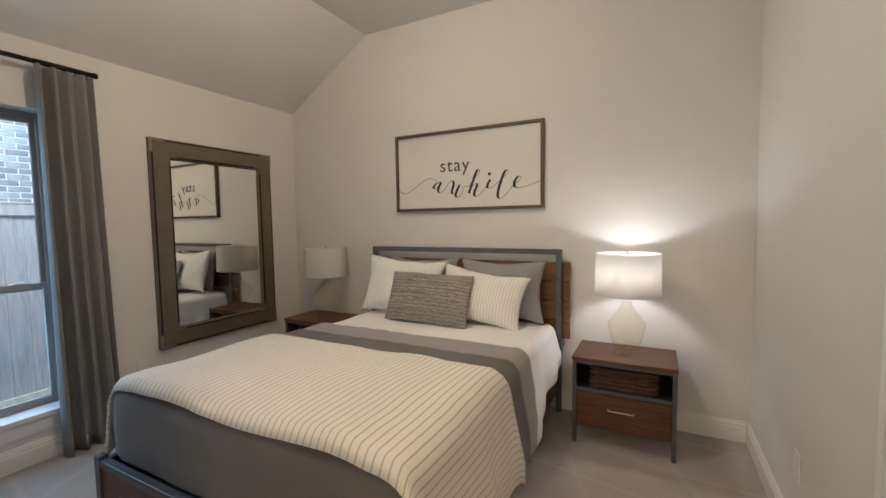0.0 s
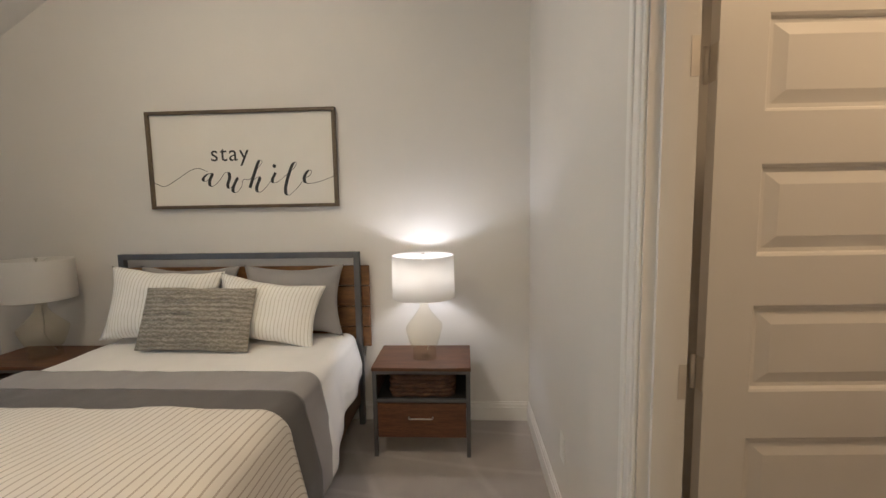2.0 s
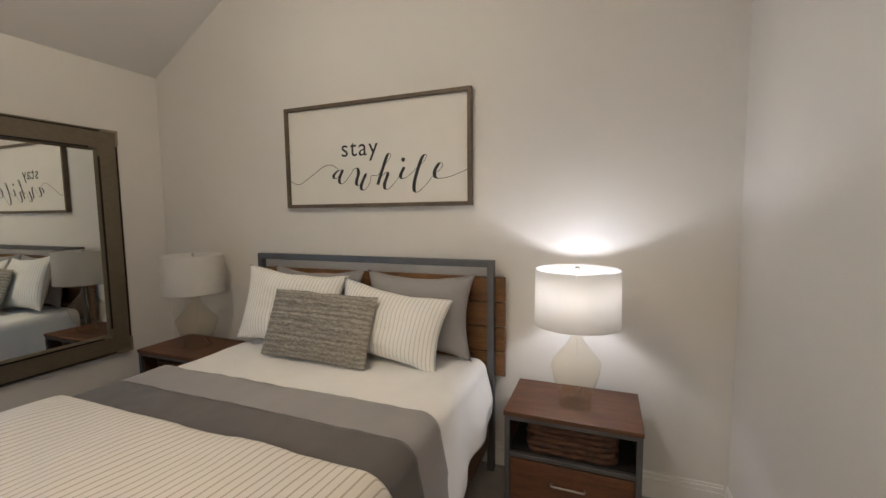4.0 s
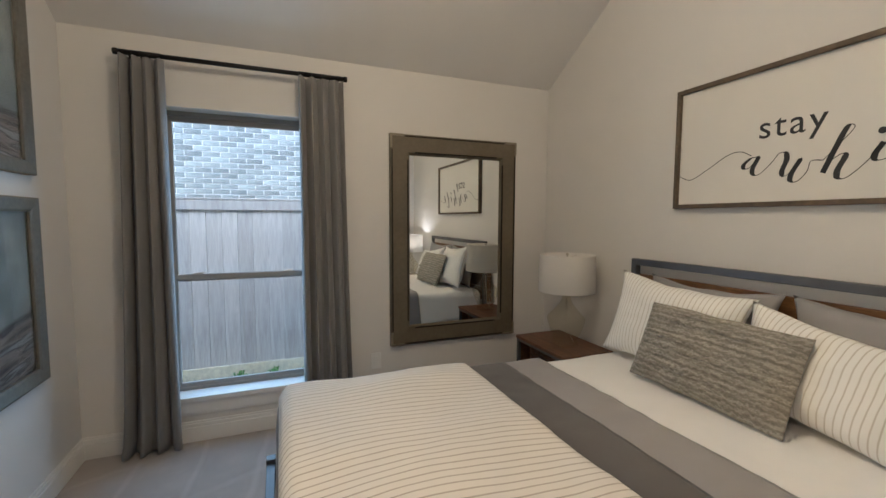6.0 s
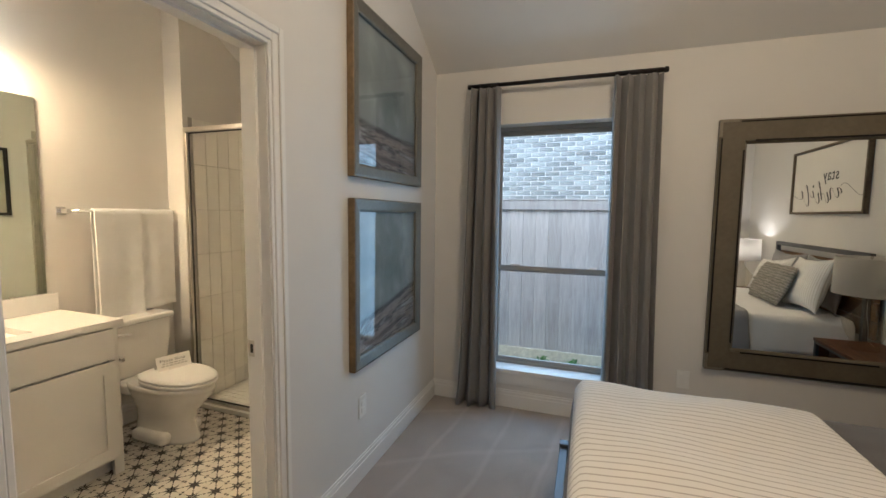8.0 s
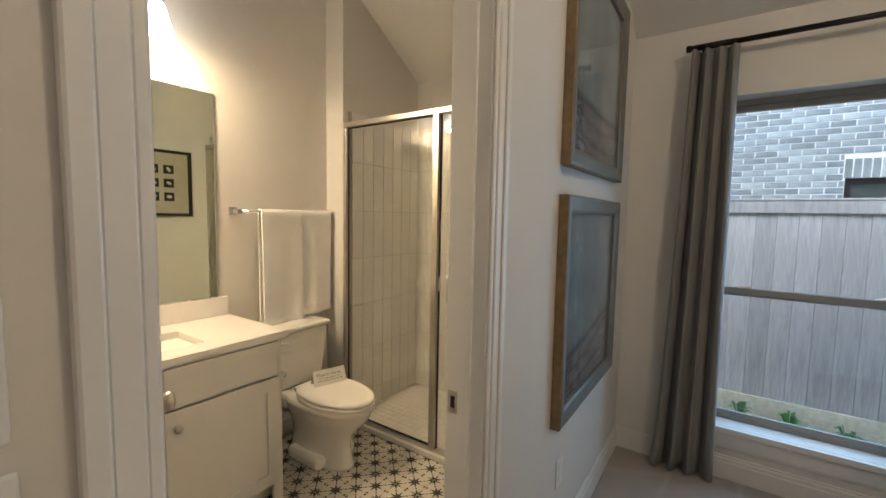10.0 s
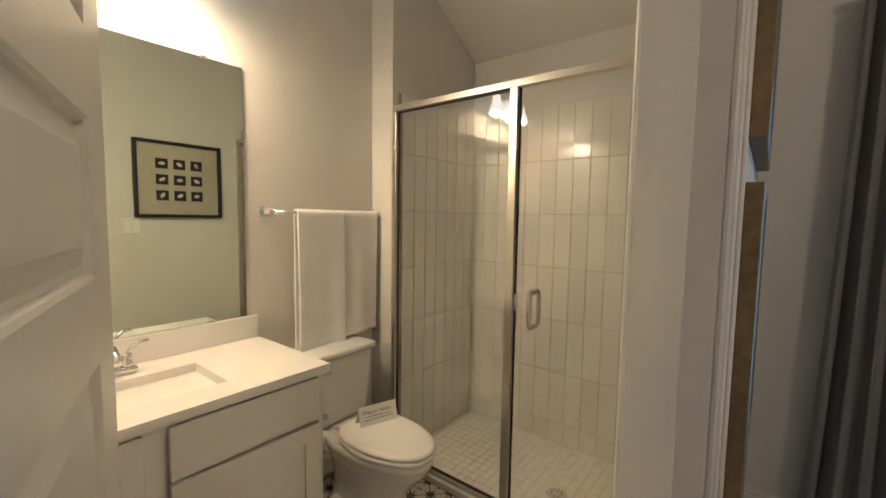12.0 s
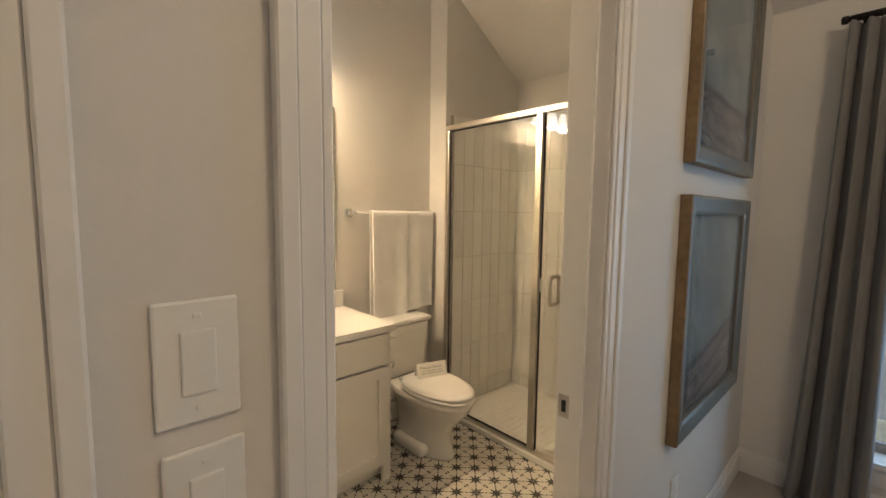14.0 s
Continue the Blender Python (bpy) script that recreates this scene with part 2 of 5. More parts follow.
def grid(nu, nv, f, uv=None):
    """A sheet of nu by nv cells, f(u, v) gives the place, uv(u, v) the texture place."""
    bm = bmesh.new()
    vs = [[bm.verts.new(f(i / nu, j / nv)) for j in range(nv + 1)] for i in range(nu + 1)]
    lay = bm.loops.layers.uv.new("uv") if uv else None
    for i in range(nu):
        for j in range(nv):
            ids = ((i, j), (i + 1, j), (i + 1, j + 1), (i, j + 1))
            face = bm.faces.new([vs[a][b] for a, b in ids])
            face.smooth = True
            if lay:
                for lp, (a, b) in zip(face.loops, ids):
                    lp[lay].uv = uv(a / nu, b / nv)
    return bm


def thicken(bm, t):
    bmesh.ops.recalc_face_normals(bm, faces=bm.faces)
    bmesh.ops.solidify(bm, geom=list(bm.faces), thickness=t)
    return bm


def finish(name, bm, mat):
    bmesh.ops.recalc_face_normals(bm, faces=bm.faces)
    me = bpy.data.meshes.new(name)
    bm.to_mesh(me)
    bm.free()
    me.materials.append(mat)
    return new(name, me)


def base_of(ob):
    while ob.parent:
        ob = ob.parent
    return ob.location


def thing(name, at, label, category, group=""):
    """An Empty at the base of a thing; its parts follow."""
    ob = new(name)
    ob.location = at
    ob.empty_display_size = 0.1
    return tagged(ob, label, category, group)


def part(name, bm, mat, parent, label=""):
    """Links a bmesh in world places as one mesh under its parent."""
    off = base_of(parent)
    bmesh.ops.translate(bm, verts=bm.verts, vec=-Vector(off))
    ob = finish(name, bm, mat)
    ob.parent = parent
    return tagged(ob, label)


def structure(name, bm, mat, label, category):
    return tagged(finish(name, bm, mat), label, category, kind="structure")


# ---- plan ----
XW, XE, YN, YP, YQ, YB = -3.21, 0.567, 3.135, -0.075, -0.19, -1.86
Z0, ZF, XF = 2.485, 3.05, -2.27          # wall height by the window, flat ceiling, where the slope ends
BD0, BD1 = -1.44, -0.69                  # bath door opening
ED0, ED1 = -0.37, 0.39                   # entry door opening
CD0, CD1 = 0.66, 1.42                    # closet door opening in the east wall
DH = 2.04                                # door height
WY0, WY1, WZ0, WZ1 = 0.367, 1.25, 0.285, 2.09
XS = -2.43                               # shower screen
T = 0.115
J = 0.02                                 # jamb boards

# ---- shell ----
structure("floor", boxes((XW, XE, YQ, YN, -0.1, 0.0)), M_CARPET, "soft greige cut-pile carpet with vacuum marks", "carpet")
structure("floor_hall", boxes((-0.62, 0.7, -2.6, YQ, -0.1, 0.0)), M_CARPET, "greige carpet in the hall outside the bedroom", "carpet")
structure("floor_closet", boxes((XE, 2.1, 0.1, 2.2, -0.1, 0.0)), M_CARPET, "greige carpet in the closet", "carpet")
structure("wall_north", boxes((XW - 0.15, 2.1, YN, YN + T, -0.1, 3.3)), M_WALL, "greige painted bedroom wall behind the bed", "wall")
structure("wall_west", boxes((XW - 0.15, XW, -2.6, WY0, -0.1, 3.3), (XW - 0.15, XW, WY1, YN, -0.1, 3.3), (XW - 0.15, XW, WY0, WY1, -0.1, WZ0), (XW - 0.15, XW, WY0, WY1, WZ1, 3.3)), M_WALL, "greige painted wall with the window opening", "wall")
structure("wall_south", boxes((XW, BD0 - J, YQ, YP, 0, 3.3), (BD1 + J, ED0 - J, YQ, YP, 0, 3.3), (ED1 + J, XE, YQ, YP, 0, 3.3), (BD0 - J, BD1 + J, YQ, YP, DH + J, 3.3), (ED0 - J, ED1 + J, YQ, YP, DH + J, 3.3)), M_WALL, "greige painted wall with bathroom and entry doorways", "wall")
structure("wall_east", boxes((XE, XE + T, -2.6, CD0 - J, 0, 3.3), (XE, XE + T, CD1 + J, YN, 0, 3.3), (XE, XE + T, CD0 - J, CD1 + J, DH + J, 3.3)), M_WALL, "greige painted wall with the closet doorway", "wall")
structure("wall_closet", boxes((2.1, 2.2, 0.0, 2.3, 0, 2.5), (XE + T, 2.1, 2.2, 2.3, 0, 2.5), (XE + T, 2.1, 0.0, 0.1, 0, 2.5)), M_WALL, "plain closet walls", "wall")
structure("wall_hall", boxes((-0.62, XE, -2.7, -2.6, 0, 2.5), (-0.62, -0.52, -2.6, YB - T, 0, 2.5)), M_WALL, "plain hallway walls", "wall")
structure("wall_bath_south", boxes((XW, -0.62, YB - T, YB, -0.1, 3.3)), M_WALL, "greige painted bathroom wall behind vanity and toilet", "wall")
structure("wall_bath_east", boxes((-0.62, -0.52, YB - T, YQ, 0, 3.3)), M_WALL, "greige painted bathroom wall beside the vanity", "wall")
structure("wall_shower_stub", boxes((XW, XS + 0.02, YB, -1.695, 0, 3.3)), M_WALL, "greige painted return wall beside the shower", "wall")
bm = bmesh.new()
prof = [(XW - 0.15, Z0 - 0.15 * 0.6), (XF, ZF), (2.2, ZF), (2.2, ZF + 0.1), (XF - 0.05, ZF + 0.1), (XW - 0.15, Z0 + 0.05)]
ends = [[bm.verts.new((x, y, z)) for x, z in prof] for y in (-2.7, YN + 0.1)]
for i in range(6):
    bm.faces.new((ends[0][i], ends[0][(i + 1) % 6], ends[1][(i + 1) % 6], ends[1][i]))
bm.faces.new(ends[0]), bm.faces.new(ends[1][::-1])
structure("ceiling", bm, M_CEIL, "vaulted white ceiling sloping down to the window wall", "ceiling")
structure("ceiling_closet", boxes((XE + T, 2.1, 0.1, 2.2, 2.45, 2.5)), M_CEIL, "flat closet ceiling", "ceiling")
structure("ceiling_hall", boxes((-0.52, XE, -2.6, YQ, 2.45, 2.5)), M_CEIL, "flat hallway ceiling", "ceiling")

# ---- trim ----


def casing(name, along, face, out, a, b, label):
    """Moulded casing round an opening a..b in a wall whose face is at `face`, standing out towards `out` (+1 or -1)."""
    bm = bmesh.new()
    for w0, w1, d in ((0.004, 0.020, 0.010), (0.020, 0.052, 0.014), (0.052, 0.076, 0.020)):
        f0, f1 = sorted((face, face + out * d))
        for p, q, z0, z1 in ((a - w1, a - w0, 0, DH + w1), (b + w0, b + w1, 0, DH + w1), (a - w0, b + w0, DH + w0, DH + w1)):
            if along == "x":
                box(bm, p, q, f0, f1, z0, z1, bevel=0.003, seg=1)
            else:
                box(bm, f0, f1, p, q, z0, z1, bevel=0.003, seg=1)
    return structure(name, bm, M_TRIM, label, "door casing")


def jamb(name, along, f0, f1, a, b, stop):
    """Jamb boards with a door stop in the wall's thickness."""
    bm = bmesh.new()
    for p, q, z0, z1, lo, hi in ((a - J, a, 0, DH + J, f0, f1), (b, b + J, 0, DH + J, f0, f1), (a, b, DH, DH + J, f0, f1), (a, a + 0.011, 0, DH - 0.011, *stop), (b - 0.011, b, 0, DH - 0.011, *stop), (a, b, DH - 0.011, DH, *stop)):
        if along == "x":
            box(bm, p, q, lo, hi, z0, z1)
        else:
            box(bm, lo, hi, p, q, z0, z1)
    return structure(name, bm, M_TRIM, "white painted door jamb with a stop", "door jamb")


casing("trim_bath_door", "x", YP, 1, BD0, BD1, "white moulded casing round the bathroom doorway")
casing("trim_bath_door_inside", "x", YQ, -1, BD0, BD1, "white moulded casing inside the bathroom")
casing("trim_entry_door", "x", YP, 1, ED0, ED1, "white moulded casing round the entry doorway")
casing("trim_closet_door", "y", XE, -1, CD0, CD1, "white moulded casing round the closet doorway")
jamb("trim_bath_jamb", "x", YQ, YP, BD0, BD1, (YQ + 0.04, YQ + 0.075))
jamb("trim_entry_jamb", "x", YQ, YP, ED0, ED1, (YQ + 0.02, YP - 0.04))
jamb("trim_closet_jamb", "y", XE, XE + T, CD0, CD1, (XE + 0.03, XE + T - 0.04))


def baseboard(name, runs):
    """Runs of (axis, wall face, side, from, to)."""
    bm = bmesh.new()
    for axis, face, out, a, b in runs:
        for d, z0, z1 in ((0.015, 0, 0.095), (0.011, 0.095, 0.118), (0.007, 0.118, 0.133)):
            f0, f1 = sorted((face, face + out * d))
            if axis == "x":
                box(bm, a, b, f0, f1, z0, z1, bevel=0.002, seg=1)
            else:
                box(bm, f0, f1, a, b, z0, z1, bevel=0.002, seg=1)
    return structure(name, bm, M_TRIM, "white painted stepped baseboard", "baseboard")


baseboard("baseboard", [("x", YN, -1, XW + 0.016, XE - 0.016), ("y", XW, 1, YP, YN), ("x", YP, 1, XW + 0.016, BD0 - 0.077), ("x", YP, 1, BD1 + 0.077, ED0 - 0.077),
                        ("y", XE, -1, CD1 + 0.077, YN), ("y", XE, -1, YP, CD0 - 0.077)])
baseboard("baseboard_bath", [("x", YB, 1, XS + 0.02, -1.70), ("y", -0.62, -1, -1.3, YQ), ("x", YQ, -1, XS + 0.05, BD0 - 0.077)])


def door_leaf(name, hinge, heading, width, label, thick=0.035, knuckle=-0.006):
    """Five-panel leaf from its hinge edge along `heading` degrees; the thickness lies to its left."""
    ob = thing(name, hinge, label, "door")
    ob.rotation_euler = (0, 0, radians(heading))
    hgt, stile, rail, foot_rail = 2.025, 0.115, 0.125, 0.272
    ph = (hgt - foot_rail - 0.118 - 4 * rail) / 5
    z = foot_rail
    spans = []
    for i in range(5):
        spans.append((z, z + ph))
        z += ph + rail
    bm = boxes((0, stile, 0, thick, 0.008, hgt), (width - stile, width, 0, thick, 0.008, hgt))
    edges = [0.008] + [v for s in spans for v in s] + [hgt]
    for a, b in zip(edges[0::2], edges[1::2]):
        box(bm, stile, width - stile, 0, thick, a, b)
    off = Vector(hinge)
    bmesh.ops.translate(bm, verts=bm.verts, vec=off)
    part("frame", bm, M_DOOR, ob)
    for a, b in spans:
        bm = bmesh.new()
        x0, x1, mid = stile, width - stile, thick / 2
        for side in (-1, 1):
            rings = []
            for inset, dep in ((0, thick / 2), (0.006, thick / 2 - 0.004), (0.010, 0.005), (0.020, 0.0045), (0.050, thick / 2 - 0.003)):
                y = mid + side * dep
                rings.append([bm.verts.new((x, y, zz)) for x, zz in ((x0 + inset, a + inset), (x1 - inset, a + inset), (x1 - inset, b - inset), (x0 + inset, b - inset))])
            for r, s in zip(rings, rings[1:]):
                for k in range(4):
                    bm.faces.new((r[k], r[(k + 1) % 4], s[(k + 1) % 4], s[k]))
            bm.faces.new(rings[-1])
        bmesh.ops.translate(bm, verts=bm.verts, vec=off)
        part("panel", bm, M_DOOR, ob)
    for side in (-1, 1):
        y = 0 if side < 0 else thick
        kx = width - 0.06
        rose = lathe([(0.0, 0), (0.033, 0), (0.033, 0.004), (0.022, 0.010), (0.012, 0.014), (0.011, 0.035), (0.020, 0.042), (0.027, 0.052), (0.028, 0.062), (0.022, 0.071), (0.0, 0.073)], (0, 0, 0), 24)
        bmesh.ops.transform(rose, matrix=Matrix.Translation(Vector((kx, y, 0.905)) + off) @ Matrix.Rotation(radians(90 if side < 0 else -90), 4, "X"), verts=rose.verts)
        part("door_knob", rose, M_NICKEL, ob, "brushed nickel round knob")
    for hz in (0.25, 1.02, 1.80):
        h = tube([Vector((-0.008, knuckle, hz - 0.045)) + off, Vector((-0.008, knuckle, hz + 0.045)) + off], 0.006, 10)
        box(h, off.x - 0.002, off.x + 0.0005, off.y + 0.002, off.y + 0.030, off.z + hz - 0.044, off.z + hz + 0.044)
        part("hinge", h, M_HINGE, ob, "satin nickel hinge")
    return ob


# leaves: the thickness lies to the left of the heading
door_leaf("bathroom_door", (BD1, YQ - 0.004, 0), 180 + 69.4, 0.745, "white five-panel bathroom door standing open into the bathroom")
door_leaf("entry_door", (ED1 + 0.04, YP + 0.022, 0), 84.5, 0.752, "white five-panel entry door opened against the wall")
door_leaf("closet_door", (XE + T + 0.062, CD1 + 0.036, 0), 2, 0.722, "white five-panel closet door standing open into the closet", knuckle=0.034)
sp = thing("strike_plate", (BD0, YQ + 0.02, 0.88), "brushed nickel strike plate on the bathroom door jamb", "strike plate")
part("plate", boxes((BD0 - 0.001, BD0 + 0.0018, YQ + 0.002, YQ + 0.036, 0.880, 0.945), bevel=0.0005), M_NICKEL, sp)
# no opening is cut: a black block paints in the hole's shade
part("latch_hole_shade", boxes((BD0 + 0.001, BD0 + 0.0026, YQ + 0.012, YQ + 0.025, 0.896, 0.930)), M_INK, sp, "black block painting in the shade of the latch hole")
for hz in (0.25, 1.02, 1.80):
    bmh = boxes((XE + T - 0.020, XE + T - 0.001, CD1 - 0.0015, CD1 + 0.0005, hz - 0.045, hz + 0.045))
    tagged(finish("hinge_plate", bmh, M_HINGE), "satin nickel hinge plate on the closet jamb", "hinge", "closet hinges")

# ---- window ----
win = tagged(new("window_1"), "grey single-hung window with two sashes", "window", kind="structure")
win.location = (-3.30, (WY0 + WY1) / 2, WZ0)
X0, X1 = -3.372, -3.322
part("window_frame", boxes((X0, X1, WY0, WY0 + 0.028, WZ0, WZ1), (X0, X1, WY1 - 0.028, WY1, WZ0, WZ1), (X0, X1, WY0 + 0.028, WY1 - 0.028, WZ0, WZ0 + 0.03), (X0, X1, WY0 + 0.028, WY1 - 0.028, WZ1 - 0.03, WZ1), bevel=0.003), M_WINFRAME, win)
a0, a1, mz = WY0 + 0.028, WY1 - 0.028, 1.035
for nm, xa, xb, z0, z1 in (("upper_sash", -3.368, -3.347, mz - 0.024, WZ1 - 0.03), ("lower_sash", -3.345, -3.325, WZ0 + 0.03, mz + 0.022)):
    sash = part(nm, boxes((xa, xb, a0, a0 + 0.022, z0, z1), (xa, xb, a1 - 0.022, a1, z0, z1), (xa, xb, a0 + 0.022, a1 - 0.022, z0, z0 + 0.030), (xa, xb, a0 + 0.022, a1 - 0.022, z1 - 0.032, z1), bevel=0.002), M_WINFRAME, win)
    g = part("pane", boxes(((xa + xb) / 2 - 0.002, (xa + xb) / 2 + 0.002, a0 + 0.022, a1 - 0.022, z0 + 0.030, z1 - 0.032)), M_PANE, sash)
    g.visible_shadow = False
for y in (a0 + 0.14, a1 - 0.14):
    lt = boxes((-3.344, -3.318, y - 0.03, y + 0.03, mz + 0.022, mz + 0.030), (-3.335, -3.320, y - 0.012, y + 0.035, mz + 0.030, mz + 0.036), bevel=0.002)
    part("latch", lt, M_NICKEL, win, "small metal sash latch")
part("window_sill", boxes((X1 + 0.001, XW + 0.0005, WY0 + 0.0005, WY1 - 0.0005, WZ0 + 0.001, WZ0 + 0.012), (XW + 0.001, XW + 0.030, WY0 - 0.045, WY1 + 0.045, WZ0 - 0.020, WZ0 + 0.012), bevel=0.004), M_TRIM, win, "white painted stool")
part("apron", boxes((XW, XW + 0.014, WY0 - 0.03, WY1 + 0.03, WZ0 - 0.095, WZ0 - 0.022), (XW, XW + 0.009, WY0 - 0.03, WY1 + 0.03, WZ0 - 0.11, WZ0 - 0.095), bevel=0.002), M_TRIM, win)

# ---- outdoors ----
M_GRASS = material("grass", (0.06, 0.10, 0.03), 0.9, vary=0.5, vscale=6, grain=0.6, gscale=120, bump=0.8, bscale=90)
M_FENCE = material("cedar_board", (0.52, 0.50, 0.46), 0.85, second=(0.38, 0.35, 0.32), vscale=4, grain=0.25, gscale=14, stretch=(6, 6, 0.7), rand=0.12, bump=0.3, bscale=30)
M_RAIL = material("fence_rail_wood", (0.70, 0.66, 0.50), 0.85, vary=0.2, vscale=3, grain=0.3, gscale=30)
M_BRICK = material("grey_brown_brick", (0.345, 0.36, 0.32), 0.9, second=(0.21, 0.23, 0.21), vscale=5, grain=0.3, gscale=60, rand=0.35, bump=0.5, bscale=60)
M_MORTAR = material("pale_mortar", (0.78, 0.76, 0.72), 0.95, vary=0.15, vscale=6, bump=0.4, bscale=80)
M_SIDING = material("far_wall", (0.45, 0.43, 0.40), 0.9, vary=0.1, vscale=1)
ZG = -0.28
structure("ground", boxes((-80, XW - 0.15, -60, 60, ZG - 0.2, ZG)), M_GRASS, "mown green lawn beside the house", "ground")
FX = -4.9
fence = thing("fence", (FX, 0.8, ZG), "weathered cedar board privacy fence with a cap", "fence")
bm = boxes((-0.010, 0.010, -0.0692, 0.0692, 0.20, 1.79), bevel=0.003)
bm_me = bpy.data.meshes.new("board")
bm.to_mesh(bm_me)
bm.free()
bm_me.materials.append(M_FENCE)
y = -3.2
while y < 5.2:
    ob = new("board", bm_me)
    ob.parent = fence
    ob.location = (random.uniform(-0.003, 0.003), y - 0.8, random.uniform(-0.004, 0.004))
    y += 0.1395
part("kickboard", boxes((FX - 0.02, FX + 0.018, -3.3, 5.3, ZG, ZG + 0.205), bevel=0.004), M_RAIL, fence, "pale treated kickboard")
part("cap", boxes((FX - 0.06, FX + 0.034, -3.3, 5.3, ZG + 1.884, ZG + 1.902), bevel=0.004), M_FENCE, fence)
part("trim_board", boxes((FX + 0.011, FX + 0.030, -3.3, 5.3, ZG + 1.782, ZG + 1.884), bevel=0.003), M_FENCE, fence)
for z in (0.45, 1.3):
    part("rail", boxes((FX - 0.05, FX - 0.012, -3.3, 5.3, ZG + z, ZG + z + 0.09)), M_FENCE, fence)

M_LEAF = material("weed_leaf", (0.10, 0.24, 0.05), 0.6, vary=0.4, vscale=30, rand=0.1)
leafrng = random.Random(21)
for wx, wy in ((FX + 0.12, 0.62), (FX + 0.10, 0.95), (FX + 0.14, 1.30), (FX + 0.11, 0.05)):
    weed = thing("weed", (wx, wy, ZG), "small bright green weed growing at the fence foot", "plant", "weeds")
    wb = bmesh.new()
    for k in range(26):
        a_, l_, up_ = leafrng.uniform(0, 6.28), leafrng.uniform(0.05, 0.11), leafrng.uniform(0.05, 0.16)
        d_ = Vector((math.cos(a_), math.sin(a_), 0))
        n_ = Vector((-d_.y, d_.x, 0)) * leafrng.uniform(0.008, 0.016)
        b_ = Vector((wx, wy, ZG))
        m_ = b_ + d_ * l_ * 0.6 + Vector((0, 0, up_))
        e_ = b_ + d_ * l_ + Vector((0, 0, up_ * 0.9))
        q_ = [wb.verts.new(p_) for p_ in (b_, m_ + n_, e_, m_ - n_)]
        wb.faces.new(q_)
    part("leaves", thicken(wb, 0.0008), M_LEAF, weed)

HX = -6.3
house = thing("neighbour_house", (HX - 2, 1, ZG), "neighbouring house with grey-brown brick and pale mortar", "house")
WN = (1.395, 1.80, 0.75, 1.885)
part("wall", boxes((HX - 4, HX, -7, WN[0], ZG, 5.0), (HX - 4, HX, WN[1], 9, ZG, 5.0), (HX - 4, HX, WN[0], WN[1], ZG, WN[2]), (HX - 4, HX, WN[0], WN[1], WN[3], 5.0)), M_MORTAR, house)
rf = bmesh.new()
pv = [rf.verts.new(p) for p in ((HX + 0.4, -7.4, 4.9), (HX + 0.4, 9.4, 4.9), (HX - 2, 9.4, 6.6), (HX - 2, -7.4, 6.6), (HX - 4.4, -7.4, 4.9), (HX - 4.4, 9.4, 4.9))]
for q in ((0, 1, 2, 3), (3, 2, 5, 4), (0, 3, 4), (1, 5, 2), (0, 4, 5, 1)):
    rf.faces.new([pv[i] for i in q])
part("roof", rf, material("asphalt_shingle", (0.07, 0.065, 0.06), 0.95, vary=0.3, vscale=8, grain=0.3, gscale=80), house)
nw = part("window", boxes((HX - 0.09, HX - 0.03, WN[0], WN[0] + 0.05, WN[2], WN[3]), (HX - 0.09, HX - 0.03, WN[1] - 0.05, WN[1], WN[2], WN[3]), (HX - 0.09, HX - 0.03, WN[0] + 0.05, WN[1] - 0.05, WN[2], WN[2] + 0.05), (HX - 0.09, HX - 0.03, WN[0] + 0.05, WN[1] - 0.05, WN[3] - 0.05, WN[3])), M_BLACK, house, "dark framed window")
part("pane", boxes((HX - 0.07, HX - 0.06, WN[0] + 0.05, WN[1] - 0.05, WN[2] + 0.05, WN[3] - 0.05)), material("dark_window", (0.05, 0.06, 0.05), 0.05), nw)


def brick_mesh(name, ly, lz):
    b = boxes((-0.03, 0.006, -ly / 2, ly / 2, -lz / 2, lz / 2))
    me = bpy.data.meshes.new(name)
    b.to_mesh(me)
    b.free()
    me.materials.append(M_BRICK)
    return me


full, half, soldier = brick_mesh("brick", 0.187, 0.054), brick_mesh("brick_half", 0.087, 0.054), brick_mesh("brick_soldier", 0.054, 0.187)
rest = bmesh.new()
singles = 0
hw_root = Vector(house.location)
row = 0
z = 1.22
while z < 3.0:
    y = -0.75 + (0.1 if row % 2 else 0)
    while y < 3.2:
        me, step, hy = full, 0.2, y + 0.095
        lo_, hi_ = y + 0.0015, y + 0.1885
        over = z - 0.03 < WN[3] + 0.205 and z + 0.03 > WN[2]
        w0, w1 = (WN[0] - 0.012, WN[1] + 0.012) if z > WN[3] - 0.02 else (WN[0], WN[1])
        if over and hi_ > w0 and lo_ < w1:
            for a_, b_ in ((lo_, w0 - 0.006), (w1 + 0.006, hi_)):
                if b_ - a_ > 0.02:
                    box(rest, HX - 0.03, HX + 0.006, a_, b_, z - 0.027, z + 0.027)
            y += step
            continue
        if singles < 290 and -0.55 < y < 2.05 and z > 1.4 and z < 2.75:
            ob = new("brick", me)
            ob.parent = house
            ob.location = Vector((HX + random.uniform(-0.001, 0.003), hy, z)) - hw_root
            singles += 1
        else:
            w = 0.0935
            box(rest, HX - 0.03, HX + 0.006, hy - w, hy + w, z - 0.027, z + 0.027)
        y += step
    z += 0.0675
    row += 1
y = WN[0] - 0.01
while y < WN[1] - 0.05:
    ob = new("brick", soldier)
    ob.parent = house
    ob.location = Vector((HX + 0.002, y + 0.03, WN[3] + 0.10)) - hw_root
    y += 0.0675
tagged(part("brickwork", rest, M_BRICK, house), kind="stuff")

